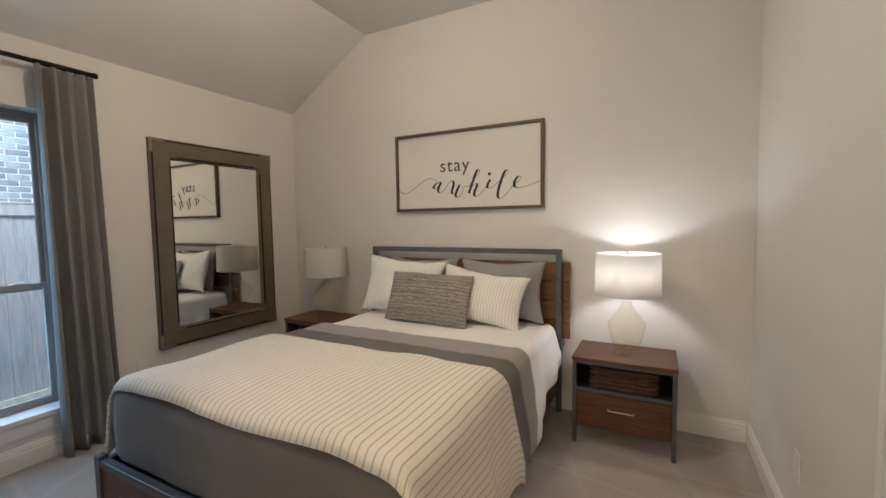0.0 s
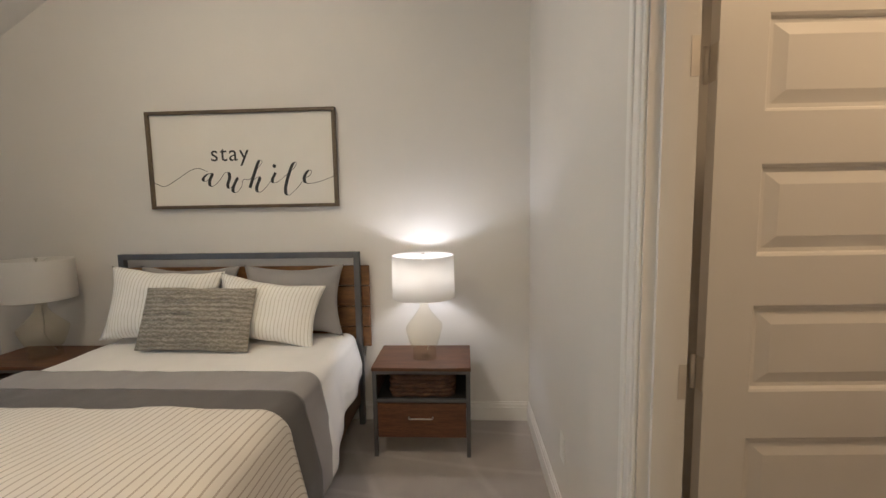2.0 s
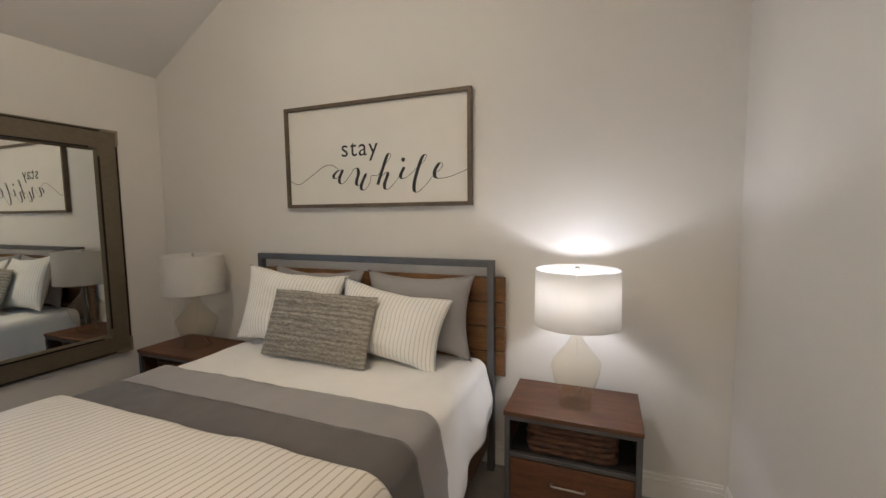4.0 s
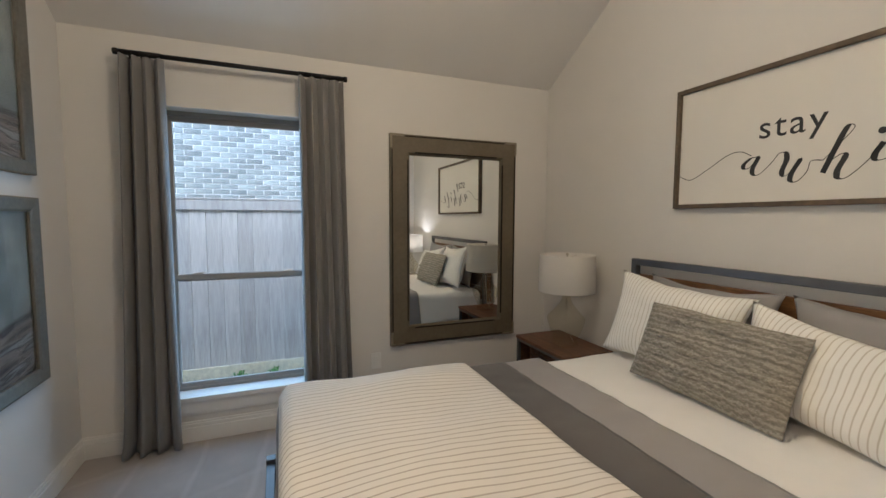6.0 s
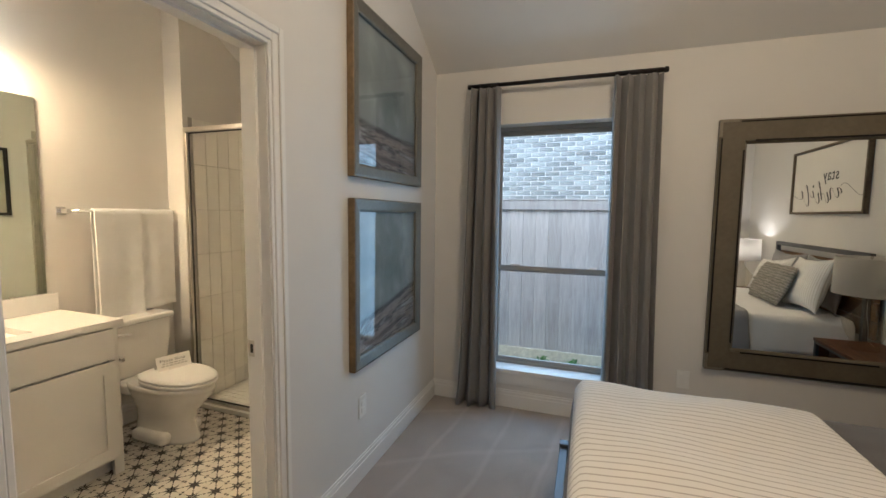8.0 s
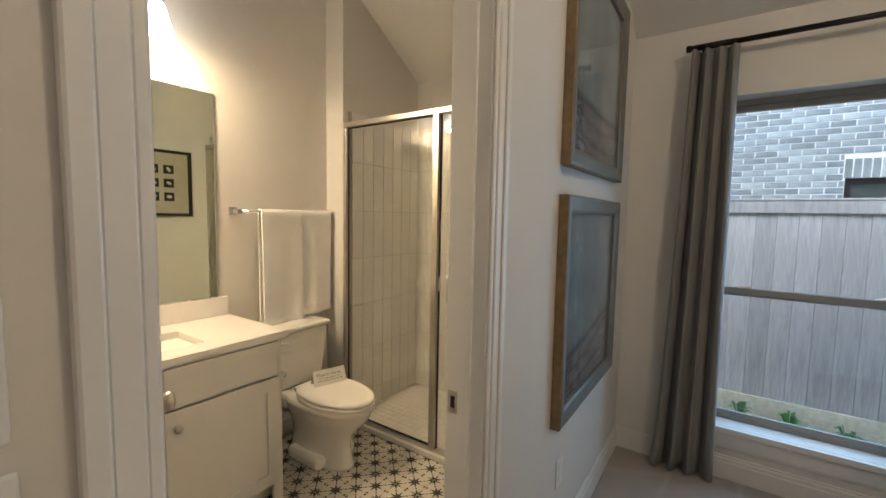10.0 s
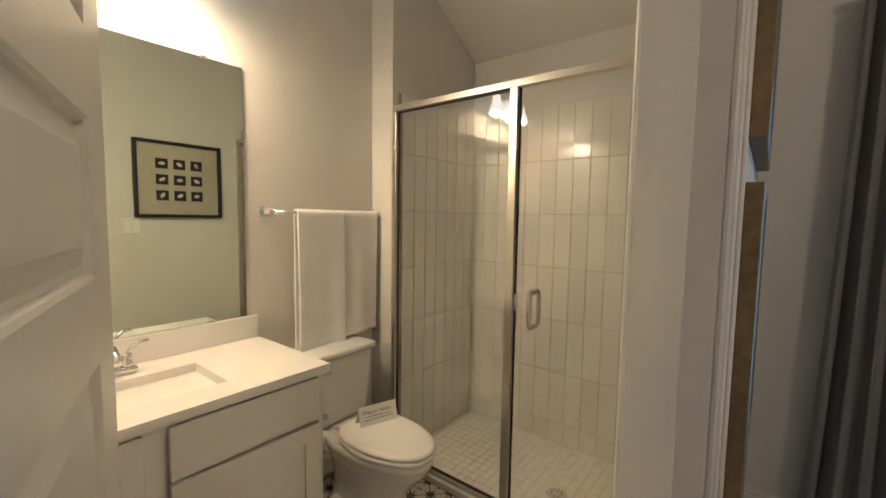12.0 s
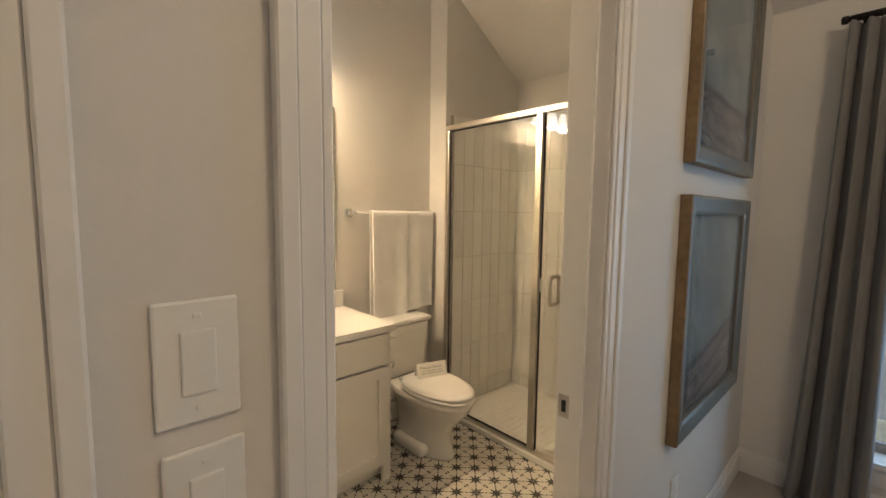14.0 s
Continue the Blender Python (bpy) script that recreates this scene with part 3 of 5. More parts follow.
# ---- bedroom things ----


def ring_frame(axis, plane, out, a0, a1, z0, z1, profile):
    """A mitred frame on a wall; profile: (inset from the outer edge, height off the wall) pairs."""
    bm = bmesh.new()
    rings = []
    for ins, dep in profile:
        p = plane + out * dep
        cs = ((a0 + ins, z0 + ins), (a1 - ins, z0 + ins), (a1 - ins, z1 - ins), (a0 + ins, z1 - ins))
        rings.append([bm.verts.new((p, a, z) if axis == "x" else (a, p, z)) for a, z in cs])
    for r, s in zip(rings, rings[1:]):
        for k in range(4):
            bm.faces.new((r[k], r[(k + 1) % 4], s[(k + 1) % 4], s[k]))
    return bm


def smooth_line(pts, n=7):
    """Points of a smooth curve through pts."""
    p = [Vector(q) for q in pts]
    p = [2 * p[0] - p[1]] + p + [2 * p[-1] - p[-2]]
    out = []
    for i in range(1, len(p) - 2):
        for k in range(n):
            t = k / n
            out.append(0.5 * (2 * p[i] + (p[i + 1] - p[i - 1]) * t + (2 * p[i - 1] - 5 * p[i] + 4 * p[i + 1] - p[i + 2]) * t * t + (3 * p[i] - p[i - 1] - 3 * p[i + 1] + p[i + 2]) * t ** 3))
    out.append(p[-2])
    return out


def lettering(text, size, place, mat, parent, name, spacing=1.0, shear=0.0, turn=None):
    """Flat letters in the built-in font as a mesh, facing -y unless turned."""
    cu = bpy.data.curves.new(name, "FONT")
    cu.body, cu.size, cu.extrude, cu.space_character, cu.shear = text, size, 0.0004, spacing, shear
    tmp = bpy.data.objects.new(name, cu)
    me = bpy.data.meshes.new_from_object(tmp)
    bpy.data.objects.remove(tmp)
    me.materials.append(mat)
    ob = new(name, me)
    ob.parent = parent
    ob.matrix_basis = Matrix.Translation(-base_of(parent)) @ Matrix.Translation(place) @ (turn or Matrix.Rotation(radians(90), 4, "X"))
    return ob


# sign over the bed
SX0, SX1, SZ0, SZ1 = -1.965, -0.691, 1.484, 2.124
sign = thing("wall_sign", ((SX0 + SX1) / 2, YN, SZ0), "wood-framed off-white sign with black script lettering", "sign")
part("frame", ring_frame("y", YN, -1, SX0, SX1, SZ0, SZ1, [(0, 0.0), (0, 0.036), (0.002, 0.038), (0.020, 0.038), (0.022, 0.036), (0.022, 0.015)]), M_SIGNFRAME, sign)
part("board", boxes((SX0 + 0.021, SX1 - 0.021, YN - 0.018, YN - 0.002, SZ0 + 0.021, SZ1 - 0.021)), M_BOARD, sign)
lettering("stay", 0.150, (-1.545, YN - 0.0186, 1.797), M_INK, sign, "word", 1.12)
SCRIPT = {
    "swash": [(100, 414), (150, 432), (210, 398), (280, 350), (325, 342), (362, 360)],
    "a": [(386, 366), (362, 370), (342, 390), (345, 404), (362, 402), (386, 366), (372, 408), (378, 428), (396, 428), (425, 396), (445, 362)],
    "w": [(445, 362), (463, 362), (470, 385), (462, 424), (470, 440), (486, 428), (508, 388), (490, 432), (490, 456), (508, 460), (530, 430), (536, 398), (566, 398)],
    "h_stem": [(566, 398), (600, 350), (624, 312), (618, 300), (606, 312), (588, 372), (570, 438)],
    "h_arch": [(570, 438), (584, 404), (606, 384), (616, 392), (604, 432), (608, 456), (630, 454), (668, 408), (692, 362)],
    "i": [(692, 362), (678, 396), (686, 412), (710, 404), (745, 372)],
    "l": [(745, 372), (778, 342), (790, 318), (783, 311), (768, 330), (746, 414), (745, 462), (764, 472), (798, 440), (832, 392)],
    "e": [(832, 392), (856, 376), (864, 356), (850, 350), (832, 380), (836, 408), (862, 415), (910, 404), (984, 374)],
}
bm = bmesh.new()
for nm, pts in SCRIPT.items():
    line = smooth_line([((x - 72 - 0.09 * (y - 65)) / 908 * 1.274, (540 - y - 0.023 * (x - 520)) / 487 * 0.64) for x, y in pts])
    prev = None
    for i, q in enumerate(line):
        d = (line[min(i + 1, len(line) - 1)] - line[max(i - 1, 0)]).normalized()
        w = 0.0016 + 0.0095 * max(0.0, -d.y) ** 1.5
        if nm == "swash":
            w = 0.0018
        n = Vector((-d.y, d.x)) * w
        cur = [bm.verts.new((SX0 + 0.026 + q.x + s * n.x, YN - 0.0190, SZ0 + q.y + s * n.y)) for s in (-1, 1)]
        if prev:
            bm.faces.new((prev[0], cur[0], cur[1], prev[1]))
        prev = cur
bmesh.ops.remove_doubles(bm, verts=bm.verts, dist=0.0001)
part("script_word", bm, M_INK, sign)
dot = lathe([(0.0125, 0), (0.0125, 0.0006)], (0, 0, 0), 20)
bmesh.ops.transform(dot, matrix=Matrix.Translation((SX0 + 0.852, YN - 0.0184, SZ0 + 0.272)) @ Matrix.Rotation(radians(90), 4, "X"), verts=dot.verts)
part("dot", dot, M_INK, sign)

# wall mirror
mirror = thing("wall_mirror", (XW, 2.295, 0.482), "large mirror in a wide taupe frame hung on the wall", "mirror")
MY0, MY1, MZ0, MZ1 = 1.776, 2.812, 0.482, 2.03
part("frame", ring_frame("x", XW, 1, MY0, MY1, MZ0, MZ1, [(0, 0.002), (0, 0.030), (0.006, 0.036), (0.012, 0.036), (0.014, 0.040), (0.128, 0.046), (0.130, 0.040), (0.136, 0.040), (0.142, 0.030), (0.150, 0.022)]), M_TAUPE, mirror)
for nm, ins, gap, d0 in (("outer_bead", 0.010, 0.10, 0.040), ("inner_bead", 0.124, 0.06, 0.047)):
    for y0_, y1_, z0_, z1_ in ((MY0 + ins + gap, MY1 - ins - gap, MZ1 - ins - 0.009, MZ1 - ins), (MY0 + ins + gap, MY1 - ins - gap, MZ0 + ins, MZ0 + ins + 0.009), (MY0 + ins, MY0 + ins + 0.009, MZ0 + ins + gap, MZ1 - ins - gap), (MY1 - ins - 0.009, MY1 - ins, MZ0 + ins + gap, MZ1 - ins - gap)):
        part(nm, boxes((XW + d0 - 0.012, XW + d0 + 0.003, y0_, y1_, z0_, z1_), bevel=0.0015), M_BLACK, mirror, "thin dark metal bead")
M_STRAP = material("pewter_corner", (0.30, 0.26, 0.20), 0.35, metal=0.5, vary=0.15, vscale=20)
for sy_, ya in ((1, MY0), (-1, MY1)):
    for sz_, za in ((1, MZ0), (-1, MZ1)):
        strap = bmesh.new()
        for a_, b_ in ((0.10, 0.016), (0.016, 0.10)):
            p0, p1 = sorted((ya - sy_ * 0.001, ya + sy_ * a_))
            q0, q1 = sorted((za - sz_ * 0.001, za + sz_ * b_))
            box(strap, XW + 0.030, XW + (0.0425 if a_ > b_ else 0.0421), p0, p1, q0, q1, bevel=0.0015)
        part("corner_strap", strap, M_STRAP, mirror, "pale pewter corner strap")
part("mirror_glass", boxes((XW + 0.012, XW + 0.024, MY0 + 0.145, MY1 - 0.145, MZ0 + 0.145, MZ1 - 0.145)), M_MIRROR, mirror, "clear silvered mirror glass")

# curtains and rod
RZ, RX = 2.345, XW + 0.082
rod = thing("curtain_rod", (XW, 0.83, RZ), "black metal curtain rod with end caps and brackets", "curtain rod")
part("rod", tube([(RX, 0.225, RZ), (RX, 1.445, RZ)], 0.0135, 14), M_BLACK, rod)
for y0_, y1_ in ((0.225, 0.42), (1.17, 1.445)):
    part("rod_sleeve", tube([(RX, y0_, RZ), (RX, y1_, RZ)], 0.0155, 14), M_BLACK, rod)
for y, s in ((0.225, -1), (1.445, 1)):
    part("finial", tube([(RX, y, RZ), (RX, y + s * 0.005, RZ), (RX, y + s * 0.006, RZ), (RX, y + s * 0.026, RZ), (RX, y + s * 0.03, RZ)], [0.0125, 0.013, 0.018, 0.018, 0.012], 16), M_BLACK, rod)
    yb = y - s * 0.05
    part("bracket", tube([(XW + 0.001, yb, RZ - 0.03), (XW + 0.008, yb, RZ - 0.03), (XW + 0.045, yb, RZ - 0.028), (RX, yb, RZ - 0.016)], [0.018, 0.008, 0.006, 0.008], 10), M_BLACK, rod)


def curtain(t0, t1, b0, b1, waves, label, seed):
    ob = thing("curtain", (XW + 0.08, (b0 + b1) / 2, 0.015), label, "curtain", "window curtains")
    ph = [random.Random(seed).uniform(0, 6.28) for _ in range(4)]

    def f(u, v):
        lo, hi = b0 + (t0 - b0) * v ** 0.6, b1 + (t1 - b1) * v ** 0.6
        w = 2 * math.pi * waves * u
        amp = 0.042 + 0.012 * math.sin(5 * u + ph[0]) - 0.010 * v
        x = RX + amp * math.sin(w + 0.35 * math.sin(2.2 * (1 - v) + ph[1])) + 0.009 * math.sin(2.3 * w + ph[2] + 2 * v) * (1.15 - v)
        y = lo + (hi - lo) * (u + 0.25 / waves / 2 / math.pi * math.sin(2 * w + ph[3]))
        return (x, y, 0.012 + (RZ - 0.030) * v)

    part("panel", thicken(grid(110, 30, f), 0.003), M_CURTAIN, ob)
    for k in range(5):
        y = t0 + (t1 - t0) * (k + 0.5) / 5
        ringpts = [(RX + 0.018 * math.cos(a), y, RZ - 0.004 + 0.019 * math.sin(a)) for a in [2 * math.pi * i / 16 for i in range(16)]]
        part("ring", tube(ringpts, 0.0022, 6, closed=True), M_BLACK, ob, "thin black curtain ring")
    return ob


curtain(0.225, 0.43, 0.135, 0.445, 3.5, "floor-length grey curtain panel hanging in soft folds by the wall corner", 3)
curtain(1.165, 1.445, 1.165, 1.50, 4.0, "floor-length grey curtain panel hanging in soft folds by the mirror", 8)

# framed abstract prints


def art_material(name, level, slope):
    """Misty grey above a slanting dark edge, brushed earth streaks below it."""
    m = bpy.data.materials.new(name)
    m.use_nodes = True
    t = m.node_tree
    p = t.nodes["Principled BSDF"]
    p.inputs["Roughness"].default_value = 0.7

    def node(kind, **kw):
        n = t.nodes.new(kind)
        for key, value in kw.items():
            n.inputs[key.replace("_", " ")].default_value = value
        return n

    def ramp(src, *stops):
        r = t.nodes.new("ShaderNodeValToRGB")
        els = r.color_ramp.elements
        els[0].position, els[0].color = stops[0][0], (*stops[0][1], 1)
        els[1].position, els[1].color = stops[-1][0], (*stops[-1][1], 1)
        for pos, c in stops[1:-1]:
            els.new(pos).color = (*c, 1)
        t.links.new(src, r.inputs[0])
        return r.outputs[0]

    co = node("ShaderNodeTexCoord")
    turn = node("ShaderNodeMapping", Rotation=(0, math.atan(slope), 0), Scale=(1.0, 1.0, 1.0))
    t.links.new(co.outputs["Object"], turn.inputs[0])
    wide = node("ShaderNodeMapping", Scale=(1.0, 1.0, 8.0))
    t.links.new(turn.outputs[0], wide.inputs[0])
    streak = node("ShaderNodeTexNoise", Scale=1.5, Detail=7.0, Roughness=0.55)
    t.links.new(wide.outputs[0], streak.inputs["Vector"])
    mist = node("ShaderNodeTexNoise", Scale=3.0, Detail=5.0, Roughness=0.6)
    t.links.new(co.outputs["Object"], mist.inputs["Vector"])
    low = ramp(streak.outputs["Fac"], (0.34, (0.035, 0.03, 0.03)), (0.43, (0.16, 0.125, 0.10)), (0.48, (0.26, 0.22, 0.19)), (0.52, (0.06, 0.05, 0.045)), (0.58, (0.33, 0.32, 0.30)), (0.66, (0.12, 0.10, 0.085)))
    high = ramp(mist.outputs["Fac"], (0.32, (0.14, 0.16, 0.15)), (0.5, (0.21, 0.235, 0.22)), (0.66, (0.33, 0.35, 0.335)))
    sep = node("ShaderNodeSeparateXYZ")
    t.links.new(turn.outputs[0], sep.inputs[0])
    edge = node("ShaderNodeMath")
    edge.operation = "MULTIPLY_ADD"
    edge.inputs[1].default_value, edge.inputs[2].default_value = 0.10, -level - 0.05
    t.links.new(streak.outputs["Fac"], edge.inputs[0])
    add = node("ShaderNodeMath")
    add.operation = "ADD"
    t.links.new(edge.outputs[0], add.inputs[0])
    t.links.new(sep.outputs["Z"], add.inputs[1])
    soft = node("ShaderNodeMapRange", From_Min=-0.01, From_Max=0.02)
    t.links.new(add.outputs[0], soft.inputs[0])
    line = node("ShaderNodeMapRange", From_Min=0.0, From_Max=0.03, To_Min=1.0, To_Max=0.0)
    ab = node("ShaderNodeMath")
    ab.operation = "ABSOLUTE"
    t.links.new(add.outputs[0], ab.inputs[0])
    t.links.new(ab.outputs[0], line.inputs[0])
    mix = t.nodes.new("ShaderNodeMix")
    mix.data_type = "RGBA"
    t.links.new(soft.outputs[0], mix.inputs["Factor"])
    t.links.new(low, mix.inputs["A"])
    t.links.new(high, mix.inputs["B"])
    ink = t.nodes.new("ShaderNodeMix")
    ink.data_type = "RGBA"
    ink.inputs["B"].default_value = (0.05, 0.045, 0.045, 1)
    t.links.new(line.outputs[0], ink.inputs["Factor"])
    t.links.new(mix.outputs["Result"], ink.inputs["A"])
    t.links.new(ink.outputs["Result"], p.inputs["Base Color"])
    return m


M_PICSIDE = material("print_frame_side", (0.26, 0.175, 0.085), 0.5, vary=0.25, vscale=5, grain=0.3, gscale=40)
M_PICFACE = material("print_frame_face", (0.19, 0.175, 0.14), 0.4, metal=0.25, vary=0.15, vscale=8, grain=0.2, gscale=50)
M_PICGLASS = pane_glass("print_glass", 1.3)
for lo, hi, shift, tilt in ((1.622, 2.478, 0.27, 0.05), (0.634, 1.516, 0.28, -0.15)):
    pr = thing("framed_print", (-2.4, YP, lo), "abstract grey landscape print in a silver-faced wooden frame", "picture", "prints by the window")
    P0, P1 = -2.828, -1.971
    part("frame_side", ring_frame("y", YP, 1, P0, P1, lo, hi, [(0, 0.002), (0, 0.036), (0.003, 0.039)]), M_PICSIDE, pr, "brown wooden frame side")
    part("frame", ring_frame("y", YP, 1, P0, P1, lo, hi, [(0.003, 0.039), (0.012, 0.041), (0.055, 0.034), (0.066, 0.028), (0.068, 0.016)]), M_PICFACE, pr, "brushed silver frame face")
    art = part("print", boxes((P0 + 0.064, P1 - 0.064, YP + 0.006, YP + 0.012, lo + 0.064, hi - 0.064)), art_material("abstract_print", shift, tilt), pr)
    gl = part("glass", boxes((P0 + 0.064, P1 - 0.064, YP + 0.018, YP + 0.020, lo + 0.064, hi - 0.064)), M_PICGLASS, pr)
    gl.visible_shadow = False


def wall_plate(name, at, normal, size, kind, label):
    """A plate with a rocker or two sockets; normal: '+y', '-x' or '+x'."""
    w, h = size
    ob = thing(name, at, label, "switch" if kind == "rocker" else "outlet")
    pieces = [("plate", (-w / 2, w / 2, 0, 0.006, -h / 2, h / 2), 0.003)]
    if kind == "rocker":
        pieces += [("rocker", (-0.0165, 0.0165, 0.004, 0.0095, -0.0335, 0.0335), 0.002), ("screw", (-0.004, 0.004, 0.004, 0.0072, 0.046, 0.051), 0.001), ("screw", (-0.004, 0.004, 0.004, 0.0072, -0.051, -0.046), 0.001)]
    else:
        pieces += [("socket", (-0.016, 0.016, 0.004, 0.0085, 0.006, 0.034), 0.003), ("socket", (-0.016, 0.016, 0.004, 0.0085, -0.034, -0.006), 0.003)]
    rot = {"+y": 0, "-x": 90, "+x": -90, "-y": 180}[normal]
    for nm, b, bev in pieces:
        bm = boxes(b, bevel=bev)
        bmesh.ops.transform(bm, matrix=Matrix.Translation(at) @ Matrix.Rotation(radians(rot), 4, "Z"), verts=bm.verts)
        part(nm, bm, M_PLASTIC, ob)
    return ob


wall_plate("light_switch", (-0.532, YP, 1.292), "+y", (0.079, 0.13), "rocker", "white rocker light switch beside the bathroom doorway")
wall_plate("light_switch", (-0.535, YP, 1.135), "+y", (0.079, 0.13), "rocker", "white rocker light switch below another switch")
wall_plate("wall_outlet", (-2.10, YP, 0.40), "+y", (0.075, 0.12), "socket", "white outlet plate under the framed prints")
wall_plate("wall_outlet", (XW, 1.67, 0.38), "+x", (0.075, 0.12), "socket", "white outlet plate under the mirror")
wall_plate("wall_outlet", (XE, 2.18, 0.38), "-x", (0.075, 0.12), "socket", "white outlet plate near the closet doorway")

# ---- bed ----
BX = -1.375


def stripe_material(name, pitch, base, line, width=0.14, rough=0.9):
    """Woven ticking: thin lines across the cloth's own u, in metres."""
    m = material(name, base, rough, vary=0.03, vscale=5, bump=0.35, bscale=350, sheen=0.2)
    t = m.node_tree
    p = t.nodes["Principled BSDF"]
    uv = t.nodes.new("ShaderNodeUVMap")
    s = t.nodes.new("ShaderNodeSeparateXYZ")
    t.links.new(uv.outputs[0], s.inputs[0])
    d, fr, lt = (t.nodes.new("ShaderNodeMath") for _ in range(3))
    d.operation, fr.operation, lt.operation = "DIVIDE", "FRACT", "LESS_THAN"
    d.inputs[1].default_value, lt.inputs[1].default_value = pitch, width
    t.links.new(s.outputs["X"], d.inputs[0])
    t.links.new(d.outputs[0], fr.inputs[0])
    t.links.new(fr.outputs[0], lt.inputs[0])
    mx = t.nodes.new("ShaderNodeMix")
    mx.data_type = "RGBA"
    old = p.inputs["Base Color"].links[0].from_socket
    t.links.new(lt.outputs[0], mx.inputs["Factor"])
    t.links.new(old, mx.inputs["A"])
    mx.inputs["B"].default_value = (*line, 1)
    t.links.new(mx.outputs["Result"], p.inputs["Base Color"])
    return m


M_DUVET = stripe_material("striped_duvet_cotton", 0.030, (0.74, 0.70, 0.64), (0.46, 0.41, 0.35), 0.19)
M_SHAM = stripe_material("striped_sham_cotton", 0.0235, (0.86, 0.84, 0.80), (0.62, 0.575, 0.51), 0.20)
M_FRINGE = material("grey_fringed_weave", (0.52, 0.49, 0.43), 0.95, second=(0.38, 0.355, 0.31), vscale=14, grain=0.4, gscale=120, stretch=(1, 1, 5), bump=0.9, bscale=130, bdist=0.008)


def add_fringe_rows(m, height, rows):
    """Pale loose yarn ends over a darker ground weave, row by row up the cushion."""
    t = m.node_tree
    p = t.nodes["Principled BSDF"]
    src = p.inputs["Base Color"].links[0].from_socket
    uv, sep, wob = t.nodes.new("ShaderNodeUVMap"), t.nodes.new("ShaderNodeSeparateXYZ"), t.nodes.new("ShaderNodeTexNoise")
    t.links.new(uv.outputs[0], sep.inputs[0])
    wob.inputs["Scale"].default_value, wob.inputs["Detail"].default_value, wob.inputs["Roughness"].default_value = 38, 5, 0.7
    t.links.new(uv.outputs[0], wob.inputs["Vector"])
    a, b, c = (t.nodes.new("ShaderNodeMath") for _ in range(3))
    a.operation, b.operation, c.operation = "MULTIPLY", "MULTIPLY_ADD", "FRACT"
    a.inputs[1].default_value, b.inputs[1].default_value = rows / height, 2.6
    t.links.new(sep.outputs["Y"], a.inputs[0])
    t.links.new(wob.outputs["Fac"], b.inputs[0])
    t.links.new(a.outputs[0], b.inputs[2])
    t.links.new(b.outputs[0], c.inputs[0])
    r = t.nodes.new("ShaderNodeValToRGB")
    e = r.color_ramp.elements
    e[0].position, e[0].color = 0.0, (0.86, 0.85, 0.82, 1)
    e[1].position, e[1].color = 1.0, (1.0, 1.0, 1.0, 1)
    e.new(0.25).color = (0.70, 0.68, 0.65, 1)
    e.new(0.55).color = (1.0, 0.98, 0.94, 1)
    e.new(0.72).color = (1.28, 1.26, 1.22, 1)
    t.links.new(c.outputs[0], r.inputs[0])
    mx = t.nodes.new("ShaderNodeMix")
    mx.data_type, mx.blend_type = "RGBA", "MULTIPLY"
    mx.inputs["Factor"].default_value = 1.0
    t.links.new(src, mx.inputs["A"])
    t.links.new(r.outputs[0], mx.inputs["B"])
    t.links.new(mx.outputs["Result"], p.inputs["Base Color"])


add_fringe_rows(M_FRINGE, 0.375, 15)

bed = thing("bed", (BX, 2.0, 0), "queen bed frame of gunmetal tubing and walnut planks", "bed")
for s in (-1, 1):
    xc = BX + s * 0.803
    part("post", boxes((xc - 0.019, xc + 0.019, 3.050, 3.088, 0, 1.185), bevel=0.003), M_STEEL, bed)
    part("side_rail", boxes((BX + s * 0.79 - 0.016, BX + s * 0.79 + 0.016, 1.0, 3.05, 0.30, 0.345), bevel=0.003), M_STEEL, bed)
    part("side_panel", boxes((BX + s * 0.788 - 0.010, BX + s * 0.788 + 0.010, 1.03, 3.05, 0.15, 0.30), bevel=0.002), M_WOOD, bed)
    part("foot_post", boxes((xc - 0.022, xc + 0.022, 0.955, 0.995, 0, 0.365), bevel=0.003), M_STEEL, bed)
part("top_rail", boxes((BX - 0.784, BX + 0.784, 3.050, 3.088, 1.147, 1.185), bevel=0.003), M_STEEL, bed)
for i in range(4):
    z0 = 0.537 + i * 0.1395
    part("plank", boxes((BX - 0.875, BX + 0.875, 3.090, 3.112, z0, z0 + 0.1345), bevel=0.004), M_HEAD, bed)
part("foot_rail", boxes((BX - 0.78, BX + 0.78, 0.957, 0.993, 0.315, 0.35), bevel=0.003), M_STEEL, bed)
part("foot_panel", boxes((BX - 0.78, BX + 0.78, 0.965, 0.985, 0.12, 0.315), bevel=0.002), M_WOOD, bed)
part("slat_base", boxes((BX - 0.77, BX + 0.77, 1.0, 3.04, 0.24, 0.30)), M_STEEL, bed)


